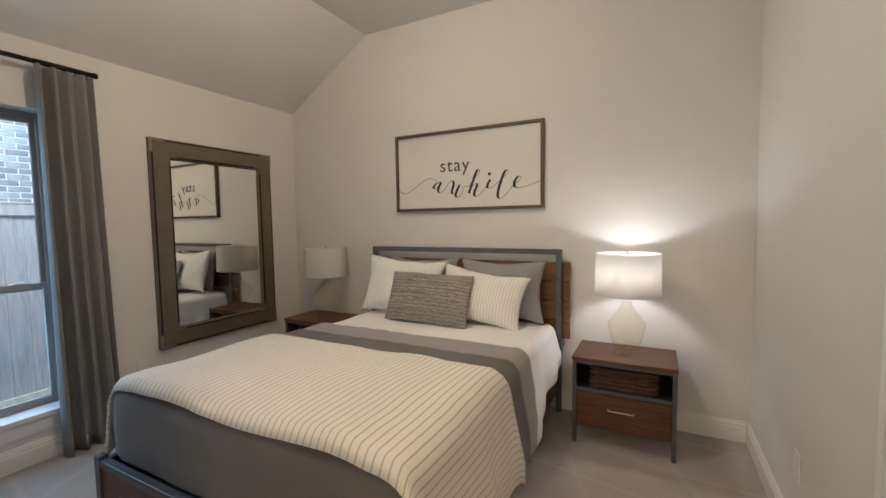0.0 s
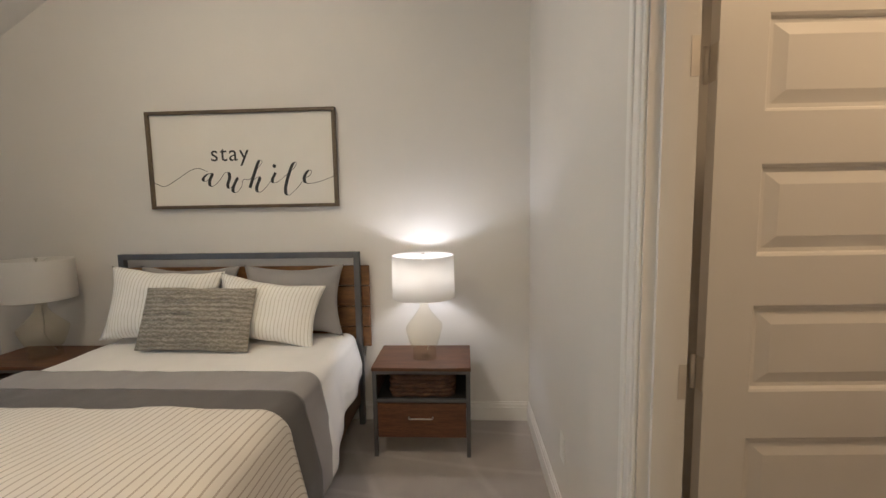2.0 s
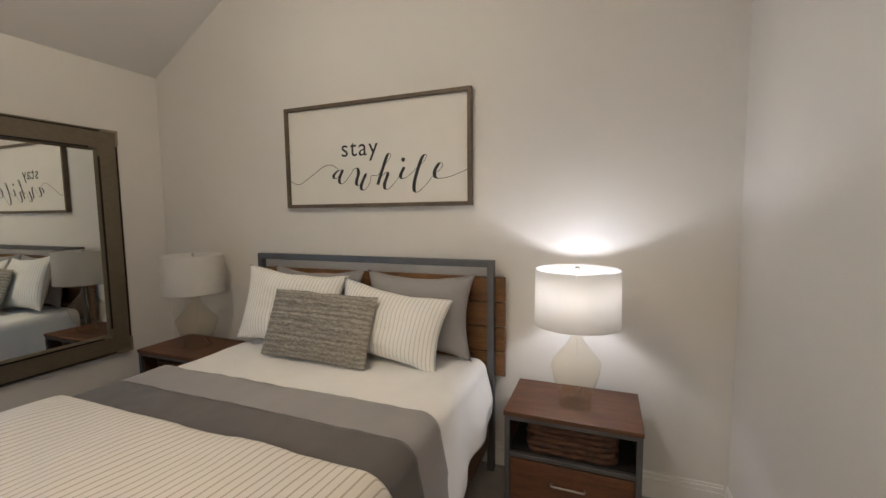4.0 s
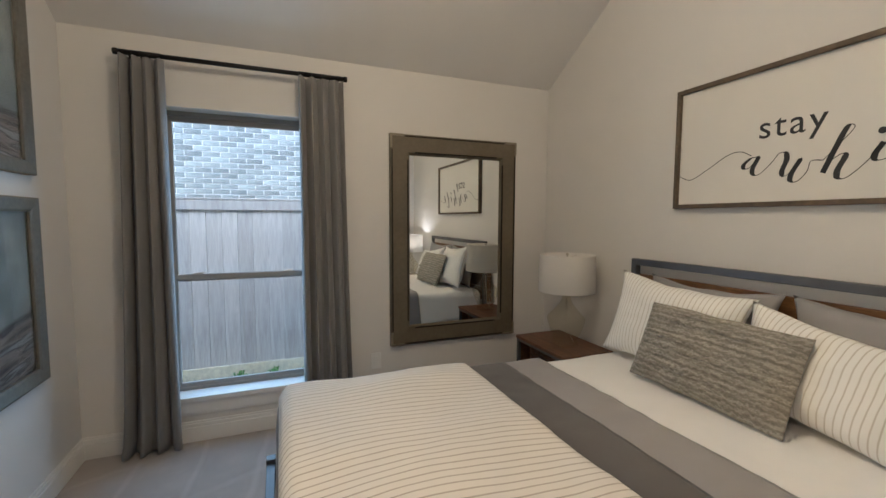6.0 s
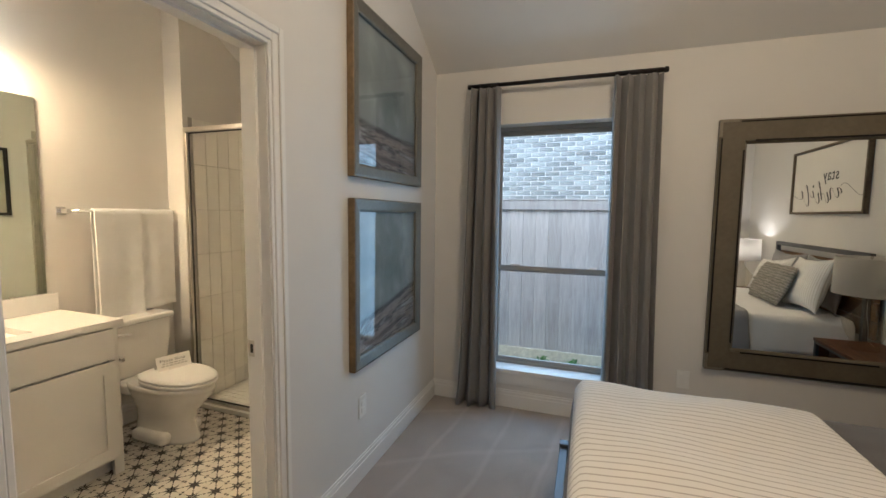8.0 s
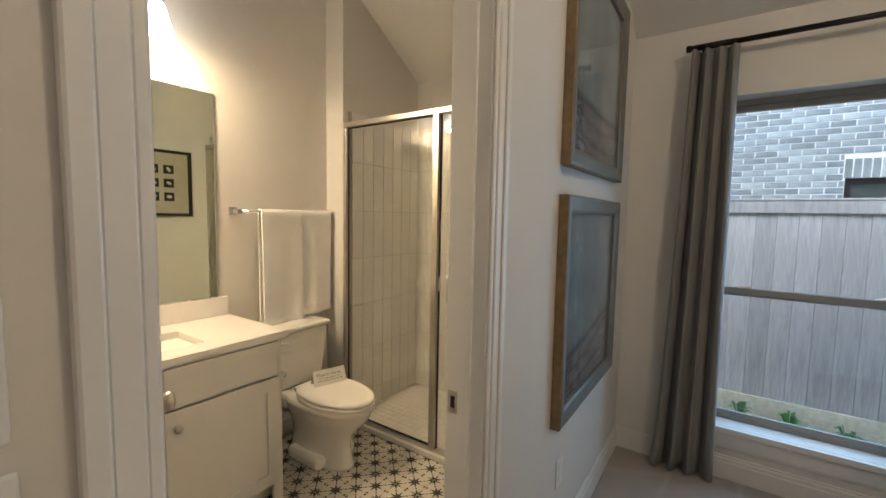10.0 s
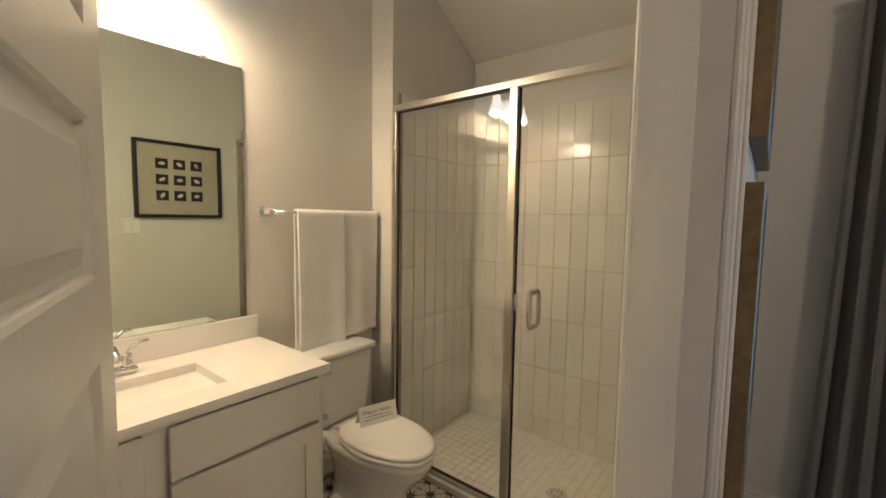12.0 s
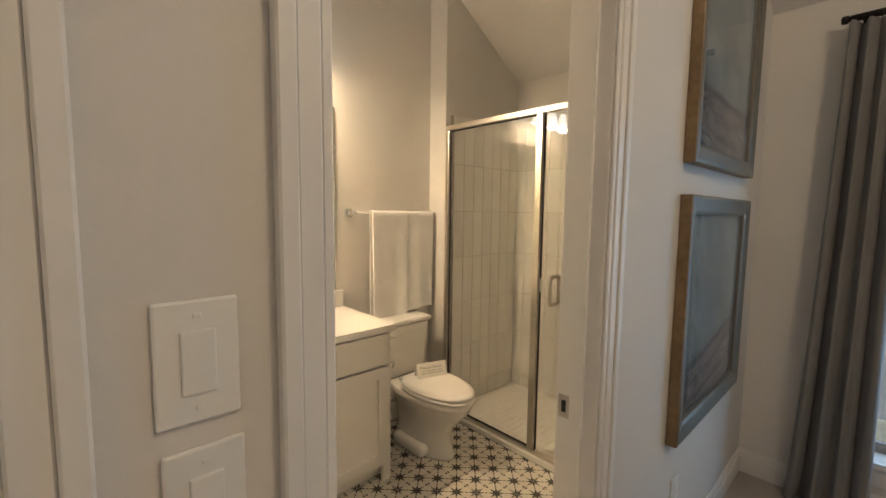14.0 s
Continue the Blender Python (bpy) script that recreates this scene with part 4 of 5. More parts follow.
def rounded(x0, x1, y0, y1, z0, z1, r, amp=0.004, seed=0, n=44):
    """A soft upholstered block with slightly uneven faces."""
    bm = boxes((x0, x1, y0, y1, z0, z1))
    bmesh.ops.subdivide_edges(bm, edges=bm.edges, cuts=18, use_grid_fill=True)
    c = Vector(((x0 + x1) / 2, (y0 + y1) / 2, (z0 + z1) / 2))
    hx, hy, hz = (x1 - x0) / 2, (y1 - y0) / 2, (z1 - z0) / 2
    for v in bm.verts:
        q = v.co - c
        k = Vector((max(-hx + r, min(hx - r, q.x)), max(-hy + r, min(hy - r, q.y)), max(-hz + r, min(hz - r, q.z))))
        d = q - k
        if d.length > 1e-6:
            q = k + d.normalized() * min(r, d.length)
        v.co = c + q + Vector((0, 0, amp * noise.noise(Vector((v.co.x * 4, v.co.y * 4, seed))))) + (q.normalized() * amp * noise.noise(v.co * 7 + Vector((seed, 0, 0))))
    for f in bm.faces:
        f.smooth = True
    return bm


mattress = thing("mattress", (BX, 2.0, 0.30), "queen mattress on the bed frame, mostly under the bedding", "mattress")
part("body", rounded(BX - 0.765, BX + 0.765, 1.02, 3.045, 0.302, 0.630, 0.06, 0.002), M_WHITE, mattress)
cover = thing("coverlet", (BX, 1.3, 0.31), "plain dark grey coverlet tucked over the foot of the bed", "bedding")
part("cloth", rounded(BX - 0.795, BX + 0.800, 1.005, 2.05, 0.315, 0.665, 0.055, 0.006, 5), M_DGREY, cover)


def drape(y0, y1, left, right, top, hang_l, hang_r, r, puff=0.0, flare=0.03, seed=0, nv=40, foot=0.0, edge=None, folds=0.012, rise=0.0):
    """A cloth laid over the bed: up one side, across and down the other. Returns the sheet with its own u in metres."""
    width = right - left
    q = math.pi / 2 * r
    total = hang_l + q + (width - 2 * r) + q + hang_r
    nu = max(60, int(total / 0.022))

    def f(u, v):
        s = u * total
        y = y0 + (y1 - y0) * v
        if s < hang_l:
            x, z, side, dep = left, top - r - (hang_l - s), -1, (hang_l - s)
        elif s < hang_l + q:
            a = (s - hang_l) / r
            x, z, side, dep = left + r - r * math.cos(a), top - r + r * math.sin(a), 0, 0
        elif s < total - hang_r - q:
            x, z, side, dep = left + r + (s - hang_l - q), top, 0, 0
        elif s < total - hang_r:
            a = (s - (total - hang_r - q)) / r
            x, z, side, dep = right - r + r * math.sin(a), top - r + r * math.cos(a), 0, 0
        else:
            x, z, side, dep = right, top - r - (s - (total - hang_r)), 1, s - (total - hang_r)
        if side:
            z += side * (side + 1) / 2 * dep * rise * v
            k = min(1, dep / 0.3)
            x += side * (flare * k + folds * k * math.sin(13 * y + seed + 1.5 * dep) + 0.5 * folds * k * math.sin(29 * y + 2 * seed))
            y += 0.02 * k * math.sin(5 * y + seed)
            if edge:
                z += edge * k * math.sin(4.2 * y + seed)
        else:
            m = min(1, (x - left) / 0.25) * min(1, (right - x) / 0.25)
            z += puff * max(0, m) * (0.75 + 0.25 * math.sin(3.0 * v + seed)) * math.sin(math.pi * min(1, 0.12 + v * 0.9)) ** 0.4
        z += (0.006 + 0.25 * puff) * noise.noise(Vector((x * 3.4, y * 2.6, seed))) + 0.0035 * noise.noise(Vector((x * 13, y * 9, seed)))
        if foot:
            z -= foot * max(0, 1 - v / 0.05) ** 2
            if v > 0.95:
                z -= 0.5 * foot * ((v - 0.95) / 0.05) ** 2
        return (x, y, z)

    return grid(nu, nv, f, lambda u, v: (u * total, (y1 - y0) * v))


sheet = thing("bed_sheet", (BX, 2.75, 0.59), "white cotton sheet turned over the mattress, hanging at the side", "bedding")
part("cloth", thicken(drape(2.20, 3.03, BX - 0.780, BX + 0.790, 0.647, 0.22, 0.42, 0.07, flare=0.050, seed=2, nv=70, edge=0.03, folds=0.017, rise=0.62), 0.004), M_WHITE, sheet)
band = thing("folded_blanket", (BX, 2.42, 0.61), "light grey blanket fold lying across the bed", "bedding")
part("cloth", thicken(drape(2.075, 2.328, BX - 0.80, BX + 0.800, 0.672, 0.30, 0.45, 0.08, flare=0.045, seed=3, nv=14, edge=0.01, folds=0.006), 0.010), M_GREY, band)
quilt = thing("grey_quilt", (BX, 2.2, 0.61), "dark grey quilt border showing above the striped duvet", "bedding")
part("cloth", thicken(drape(1.74, 2.108, BX - 0.80, BX + 0.805, 0.678, 0.30, 0.45, 0.08, flare=0.05, seed=4, nv=20, folds=0.006), 0.008), M_DGREY, quilt)
duvet = thing("duvet", (BX, 1.6, 0.62), "cream duvet with thin taupe ticking stripes, softly rumpled", "bedding")
part("cloth", thicken(drape(1.015, 1.912, BX - 0.815, BX + 0.825, 0.700, 0.24, 0.41, 0.10, puff=0.045, flare=0.055, seed=1, nv=56, foot=0.05, edge=0.015), 0.012), M_DUVET, duvet)


def pillow(name, at, w, h, t, lean, turn, mat, label, group="", fringe=False, roll=0.0, pinch=0.06):
    ob = thing(name, at, label, "pillow", group)
    ob.rotation_euler = (radians(-lean), radians(roll), radians(turn))
    n = 110 if fringe else 30
    bm = bmesh.new()
    lay = bm.loops.layers.uv.new("uv")
    for side in (-1, 1):
        vs = []
        for i in range(n + 1):
            rowv = []
            for j in range(n + 1):
                u, v = 2 * i / n - 1, 2 * j / n - 1
                x = u * w / 2 * (1 - pinch * (1 - v * v) * abs(u) ** 3 - 0.0)
                z = v * h / 2 * (1 - pinch * 1.3 * (1 - u * u) * abs(v) ** 3 + 0.035 * noise.noise(Vector((u * 2.6, at[0] * 5, 2 * v))))
                d = t / 2 * (max(0, 1 - abs(u) ** 3) * max(0, 1 - abs(v) ** 3)) ** 0.72
                d += 0.006 * noise.noise(Vector((u * 6, v * 5, at[0] * 7))) * (1 - u * u) * (1 - v * v)
                d += 0.010 * noise.noise(Vector((u * 2.2, v * 2.2, at[0] * 3 + side))) * (1 - u * u) * (1 - v * v) * 2
                if fringe and side < 0:
                    row = (v + 1) * 4.5 + 0.12 * noise.noise(Vector((u * 2.5, v, 7)))
                    k, fr = int(row), row - int(row)
                    lip = max(0.0, 1 - fr / 0.75) ** 0.5 if k % 3 else 0.35 * (fr < 0.5)
                    tuft = 0.65 + 0.12 * math.sin(u * (52 + 7 * k) + 2.5 * noise.noise(Vector((u * 6, k, 3)))) + 0.9 * noise.noise(Vector((u * 21, v * 15, 4 + k))) + 0.5 * noise.noise(Vector((u * 44, v * 20, k)))
                    worn = max(0.25, min(1.0, 0.8 + 1.2 * noise.noise(Vector((u * 2.2, k * 3.7, 9)))))
                    d += 0.021 * lip * worn * tuft * (1 - u ** 8) * (1 - v ** 8)
                rowv.append(bm.verts.new((x, side * d, z + h / 2)))
            vs.append(rowv)
        for i in range(n):
            for j in range(n):
                ids = ((i, j), (i + 1, j), (i + 1, j + 1), (i, j + 1))
                f = bm.faces.new([vs[a][b] for a, b in ids])
                f.smooth = True
                for lp, (a, b) in zip(f.loops, ids):
                    lp[lay].uv = (a / n * w, b / n * h)
    bmesh.ops.remove_doubles(bm, verts=bm.verts, dist=0.0008)
    bmesh.ops.translate(bm, verts=bm.verts, vec=Vector(at))
    part("cushion", bm, mat, ob)
    return ob


pillow("pillow", (-1.68, 2.965, 0.655), 0.68, 0.46, 0.15, 8, 0, M_GREY, "plain grey bed pillow leaning on the headboard", "grey pillows", pinch=0.13)
pillow("pillow", (-0.985, 2.965, 0.655), 0.68, 0.46, 0.15, 8, -2, M_GREY, "plain grey bed pillow leaning on the headboard", "grey pillows", pinch=0.13)
pillow("striped_pillow", (-1.775, 2.80, 0.655), 0.72, 0.47, 0.17, 15, 3, M_SHAM, "cream pillow sham with thin taupe stripes", "striped pillows", roll=4, pinch=0.11)
pillow("striped_pillow", (-1.115, 2.785, 0.655), 0.69, 0.40, 0.17, 17, -3, M_SHAM, "cream pillow sham with thin taupe stripes", "striped pillows", roll=7, pinch=0.11)
pillow("lumbar_cushion", (-1.455, 2.645, 0.66), 0.68, 0.375, 0.15, 22, 0, M_FRINGE, "taupe grey lumbar cushion with fringed woven rows", fringe=True, roll=1, pinch=0.02)

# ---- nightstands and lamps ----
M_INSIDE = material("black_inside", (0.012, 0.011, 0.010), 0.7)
M_BASKET = material("woven_seagrass", (0.13, 0.06, 0.03), 0.8, second=(0.05, 0.022, 0.012), vscale=18, grain=0.5, gscale=50, stretch=(1, 1, 3), bump=0.8, bscale=60, bdist=0.006)
NW, ND, NH = 0.571, 0.385, 0.547
ns = thing("nightstand", (-0.125, 2.885, 0), "walnut nightstand with gunmetal legs, open shelf and drawer", "nightstand", "nightstands")
x0, x1, y0, y1 = -0.125 - NW / 2, -0.125 + NW / 2, 2.885 - ND / 2, 2.885 + ND / 2
part("top", boxes((x0 - 0.004, x1 + 0.004, y0 - 0.006, y1 + 0.004, NH - 0.022, NH), bevel=0.003), M_WOOD, ns)
for lx in (x0, x1 - 0.024):
    for ly in (y0, y1 - 0.024):
        part("leg", boxes((lx, lx + 0.024, ly, ly + 0.024, 0, NH - 0.022), bevel=0.002), M_STEEL, ns)
for z in (0.335, NH - 0.042):
    part("front_rail", boxes((x0 + 0.024, x1 - 0.024, y0, y0 + 0.022, z, z + 0.02), bevel=0.002), M_STEEL, ns)
for lx in (x0 + 0.004, x1 - 0.018):
    part("side_panel", boxes((lx, lx + 0.014, y0 + 0.024, y1 - 0.024, 0.115, NH - 0.022)), M_WOOD, ns)
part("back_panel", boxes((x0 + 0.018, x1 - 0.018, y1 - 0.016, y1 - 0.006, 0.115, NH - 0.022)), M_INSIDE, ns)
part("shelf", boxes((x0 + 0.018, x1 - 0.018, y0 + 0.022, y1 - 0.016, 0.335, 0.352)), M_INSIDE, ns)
dr = part("drawer", boxes((x0 + 0.026, x1 - 0.026, y0 + 0.002, y1 - 0.02, 0.120, 0.328), bevel=0.003), M_WOOD, ns)
part("handle", tube([(-0.20, y0 + 0.002, 0.245), (-0.20, y0 - 0.016, 0.245), (-0.195, y0 - 0.020, 0.245), (-0.065, y0 - 0.020, 0.245), (-0.06, y0 - 0.016, 0.245), (-0.06, y0 + 0.002, 0.245)], 0.0045, 8), M_NICKEL, dr, "slim nickel pull")
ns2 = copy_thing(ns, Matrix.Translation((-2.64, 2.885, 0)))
ns2["label"] = "walnut nightstand tucked between bed and mirror"


def basket(x, y, label):
    bk = thing("basket", (x, y, 0.352), label, "basket", "woven baskets")
    bm = bmesh.new()
    for k in range(5):
        z = 0.365 + k * 0.026
        pts = []
        for i in range(64):
            a = 2 * math.pi * i / 64
            c, s = math.cos(a), math.sin(a)
            rr = 1 / (abs(c) ** 8 + abs(s) ** 8) ** 0.125
            wob = 0.004 * math.sin(16 * a + k * math.pi)
            pts.append((x + (0.185 + wob) * c * rr, y + (0.13 + wob) * s * rr, z + 0.003 * math.sin(9 * a + k)))
        row_ = tube(pts, 0.0145, 6, closed=True)
        me_ = bpy.data.meshes.new("row")
        row_.to_mesh(me_)
        row_.free()
        bm.from_mesh(me_)
        bpy.data.meshes.remove(me_)
    box(bm, x - 0.175, x + 0.175, y - 0.12, y + 0.12, 0.3525, 0.36)
    part("weave", bm, M_BASKET, bk)
    return bk


basket(-0.125, 2.87, "dark woven basket in the open shelf of the nightstand")
basket(-2.64, 2.87, "dark woven basket in the shelf of the far nightstand")

M_SHADE = bpy.data.materials.new("linen_shade")
M_SHADE.use_nodes = True
t = M_SHADE.node_tree
t.nodes.remove(t.nodes["Principled BSDF"])
df, tl, mx = t.nodes.new("ShaderNodeBsdfDiffuse"), t.nodes.new("ShaderNodeBsdfTranslucent"), t.nodes.new("ShaderNodeMixShader")
df.inputs[0].default_value, tl.inputs[0].default_value = (0.82, 0.80, 0.77, 1), (0.80, 0.77, 0.72, 1)
mx.inputs[0].default_value = 0.40
ns_, bp_ = t.nodes.new("ShaderNodeTexNoise"), t.nodes.new("ShaderNodeBump")
ns_.inputs["Scale"].default_value, bp_.inputs["Strength"].default_value, bp_.inputs["Distance"].default_value = 400, 0.3, 0.001
t.links.new(ns_.outputs[0], bp_.inputs["Height"])
t.links.new(bp_.outputs[0], df.inputs["Normal"])
t.links.new(df.outputs[0], mx.inputs[1]), t.links.new(tl.outputs[0], mx.inputs[2])
t.links.new(mx.outputs[0], t.nodes["Material Output"].inputs[0])
M_GLASS = pane_glass("bubbled_clear_glass", 1.2, 0.5, (0.975, 0.95, 0.88))


gt = M_GLASS.node_tree
milky, blend = gt.nodes.new("ShaderNodeBsdfDiffuse"), gt.nodes.new("ShaderNodeMixShader")
milky.inputs[0].default_value, blend.inputs[0].default_value = (0.90, 0.80, 0.56, 1), 0.015
clear = gt.nodes["Material Output"].inputs[0].links[0].from_socket
gt.links.new(clear, blend.inputs[1])
gt.links.new(milky.outputs[0], blend.inputs[2])
gt.links.new(blend.outputs[0], gt.nodes["Material Output"].inputs[0])


def table_lamp(x, y, label):
    z = NH
    lp = thing("table_lamp", (x, y, z), label, "lamp", "bedside lamps")
    outer = [(0.068, 0.0), (0.071, 0.003), (0.069, 0.030), (0.066, 0.060), (0.078, 0.075), (0.096, 0.130), (0.108, 0.182), (0.108, 0.196), (0.098, 0.210), (0.066, 0.252), (0.038, 0.292), (0.026, 0.318), (0.024, 0.360)]
    bm = lathe(outer, (x, y, z), 40, square=0.35)
    gb = part("glass_base", bm, M_GLASS, lp, "clear hammered glass bottle base")
    gb.visible_shadow = False
    part("neck", lathe([(0.0, 0.356), (0.023, 0.356), (0.023, 0.374), (0.008, 0.378), (0.006, 0.40), (0.013, 0.405), (0.013, 0.445), (0.0, 0.447)], (x, y, z), 20), M_NICKEL, lp, "nickel neck and socket")
    part("cord", tube([(x + 0.0, y, z + 0.334), (x + 0.006, y + 0.004, z + 0.24), (x - 0.012, y + 0.01, z + 0.15), (x + 0.02, y + 0.03, z + 0.06), (x + 0.01, y + 0.062, z + 0.02)], 0.0016, 6), M_NICKEL, lp, "thin metallic cord inside the base")
    s0, s1 = 0.380, 0.634
    prof = [(0.190, s0), (0.190, s0 + 0.006), (0.186, s1 - 0.006), (0.186, s1), (0.183, s1), (0.187, s0)]
    sh = part("shade", lathe(prof, (x, y, z), 56, hollow=True), M_SHADE, lp, "white linen drum shade")
    sp_ = bmesh.new()
    for k in range(3):
        a = k * 2.094
        tb = tube([(x, y, z + s1 - 0.03), (x + 0.184 * math.cos(a), y + 0.184 * math.sin(a), z + s1 - 0.012)], 0.0018, 6)
        mt = bpy.data.meshes.new("w")
        tb.to_mesh(mt)
        tb.free()
        sp_.from_mesh(mt)
        bpy.data.meshes.remove(mt)
    part("spider", sp_, M_NICKEL, lp)
    part("finial", lathe([(0.004, s1 - 0.035), (0.004, s1 - 0.006), (0.009, s1 - 0.002), (0.010, s1 + 0.006), (0.005, s1 + 0.012), (0.0, s1 + 0.013)], (x, y, z), 14), M_NICKEL, lp)
    return lp


table_lamp(-0.115, 2.87, "lit table lamp with clear glass base and white drum shade")
table_lamp(-2.58, 2.87, "unlit table lamp with clear glass base and white drum shade")

# made-up fixture that houses the unseen overhead fill
cl = thing("ceiling_light", (-1.25, 1.45, ZF - 0.056), "added flush-mount ceiling light with nickel rim, housing the unseen overhead fill", "light fixture")
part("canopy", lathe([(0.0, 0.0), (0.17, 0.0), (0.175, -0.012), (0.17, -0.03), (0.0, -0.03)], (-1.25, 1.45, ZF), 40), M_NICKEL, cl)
part("diffuser", lathe([(0.155, -0.03), (0.150, -0.038), (0.10, -0.052), (0.0, -0.056)], (-1.25, 1.45, ZF), 40), glow("fill_diffuser_glow", (1.0, 0.78, 0.52), 1.2), cl, "glowing white diffuser of the added ceiling light")

# ---- bathroom ----
M_CARD = material("white_card", (0.80, 0.78, 0.74), 0.6)
M_STARTILE = material("cream_cement_tile", (0.72, 0.68, 0.60), 0.45, vary=0.05, vscale=8, rand=0.04)
M_STARINK = material("charcoal_cement", (0.06, 0.055, 0.05), 0.5, vary=0.25, vscale=30)

# vanity
CX0, CX1, CYF = -1.703, -0.622, -1.307
van = thing("vanity_cabinet", (-1.16, -1.6, 0), "white shaker vanity cabinet with round knobs", "cabinet")
part("body", boxes((-1.685, CX1, YB + 0.002, CYF - 0.048, 0.09, 0.828), (-1.66, CX1, YB + 0.05, CYF - 0.10, 0.0, 0.09)), M_CAB, van)
part("side_panel", boxes((-1.688, -1.685, YB + 0.002, CYF - 0.030, 0.0, 0.828)), M_CAB, van)
part("face_frame", boxes((-1.685, -1.640, CYF - 0.048, CYF - 0.030, 0.0, 0.828), (-1.150, -1.085, CYF - 0.048, CYF - 0.030, 0.09, 0.828), (-0.665, CX1, CYF - 0.048, CYF - 0.030, 0.0, 0.828),
                         (-1.64, -1.15, CYF - 0.048, CYF - 0.030, 0.79, 0.828), (-1.085, -0.665, CYF - 0.048, CYF - 0.030, 0.79, 0.828), (-1.64, -0.665, CYF - 0.049, CYF - 0.0305, 0.09, 0.13)), M_CAB, van)


def shaker(x0, x1, z0, z1, flat):
    y0, y1 = CYF - 0.030, CYF - 0.012
    if flat:
        return boxes((x0, x1, y0, y1, z0, z1), bevel=0.003)
    s = 0.06
    bm = bmesh.new()
    rings = []
    for ins, y in ((0, y0), (0, y1 - 0.0015), (0.0015, y1), (s, y1), (s + 0.001, y1 - 0.009)):
        rings.append([bm.verts.new((x, y, z)) for x, z in ((x0 + ins, z0 + ins), (x1 - ins, z0 + ins), (x1 - ins, z1 - ins), (x0 + ins, z1 - ins))])
    for r, q in zip(rings, rings[1:]):
        for k in range(4):
            bm.faces.new((r[k], r[(k + 1) % 4], q[(k + 1) % 4], q[k]))
    bm.faces.new(rings[0]), bm.faces.new(rings[-1])
    return bm


for a, b, kx in ((-1.662, -1.166, -1.205), (-1.104, -0.650, -0.69)):
    part("false_drawer_front", shaker(a, b, 0.650, 0.814, True), M_CAB, van)
    d = part("door", shaker(a, b, 0.105, 0.638, False), M_CAB, van)
    k = lathe([(0.0, 0), (0.006, 0), (0.005, 0.012), (0.010, 0.016), (0.0155, 0.020), (0.0155, 0.026), (0.010, 0.029), (0.0, 0.029)], (0, 0, 0), 20)
    bmesh.ops.transform(k, matrix=Matrix.Translation((kx, CYF - 0.012, 0.575)) @ Matrix.Rotation(radians(-90), 4, "X"), verts=k.verts)
    part("knob", k, M_NICKEL, d, "round brushed nickel knob")
top = thing("countertop", (-1.16, -1.58, 0.83), "white quartz vanity top with backsplash and undermount sink", "countertop")
HX0, HX1, HY0, HY1 = -1.375, -0.925, -1.69, -1.425
slab = bmesh.new()
rims = [[slab.verts.new((x, y, z)) for x, y in ((a, c), (b, c), (b, d), (a, d))] for a, b, c, d in ((CX0, CX1, YB + 0.001, CYF), (HX0, HX1, HY0, HY1)) for z in (0.829, 0.860)]
for r, q in ((0, 1), (1, 3), (3, 2), (2, 0)):
    for k in range(4):
        slab.faces.new((rims[r][k], rims[r][(k + 1) % 4], rims[q][(k + 1) % 4], rims[q][k]))
bmesh.ops.recalc_face_normals(slab, faces=slab.faces)
part("slab", slab, M_QUARTZ, top)
part("backsplash", boxes((CX0 + 0.004, CX1, YB + 0.001, YB + 0.021, 0.8605, 0.962), bevel=0.002), M_QUARTZ, top)
bas = bmesh.new()
rg = []
for ins, z in ((-0.006, 0.8285), (0.004, 0.80), (0.03, 0.735), (0.075, 0.715), (0.15, 0.708)):
    rg.append([bas.verts.new(p) for p in ((HX0 + ins, HY0 + min(ins, 0.11), z), (HX1 - ins, HY0 + min(ins, 0.11), z), (HX1 - ins, HY1 - min(ins, 0.11), z), (HX0 + ins, HY1 - min(ins, 0.11), z))])
for r, s in zip(rg, rg[1:]):
    for k in range(4):
        bas.faces.new((r[k], r[(k + 1) % 4], s[(k + 1) % 4], s[k]))
bas.faces.new(rg[-1])
part("sink_basin", bas, M_PORC, top, "white rectangular porcelain basin")
part("drain", lathe([(0.0, 0.0), (0.022, 0.0), (0.022, 0.003), (0.016, 0.004), (0.0, 0.003)], (-1.15, -1.56, 0.709), 20), M_CHROME, top, "chrome drain")
fx, fy = -1.132, -1.765
fau = thing("faucet", (fx, fy, 0.86), "chrome centerset faucet with curved lever handles", "faucet")
part("base", rounded(fx - 0.082, fx + 0.082, fy - 0.026, fy + 0.026, 0.8605, 0.885, 0.012, 0.0), M_CHROME, fau)
part("spout", tube([(fx, fy, 0.88), (fx, fy, 0.92), (fx, fy + 0.02, 0.955), (fx, fy + 0.06, 0.965), (fx, fy + 0.105, 0.945), (fx, fy + 0.115, 0.925)], [0.020, 0.017, 0.015, 0.0135, 0.012, 0.012], 16), M_CHROME, fau)
for s in (-1, 1):
    hx = fx + s * 0.052
    hd = part("handle", lathe([(0.021, 0.0), (0.021, 0.012), (0.016, 0.022), (0.018, 0.034), (0.015, 0.044), (0.0, 0.048)], (hx, fy, 0.883), 20), M_CHROME, fau)
    part("lever", tube([(hx, fy, 0.922), (hx + s * 0.012, fy + 0.006, 0.945), (hx + s * 0.035, fy + 0.012, 0.962), (hx + s * 0.064, fy + 0.016, 0.966)], [0.009, 0.008, 0.0065, 0.006], 10), M_CHROME, hd)

# mirror, its clips, and the light over it
bmir = thing("bath_mirror", (-1.15, YB, 0.966), "plain frameless mirror on the vanity wall with metal clips", "mirror")
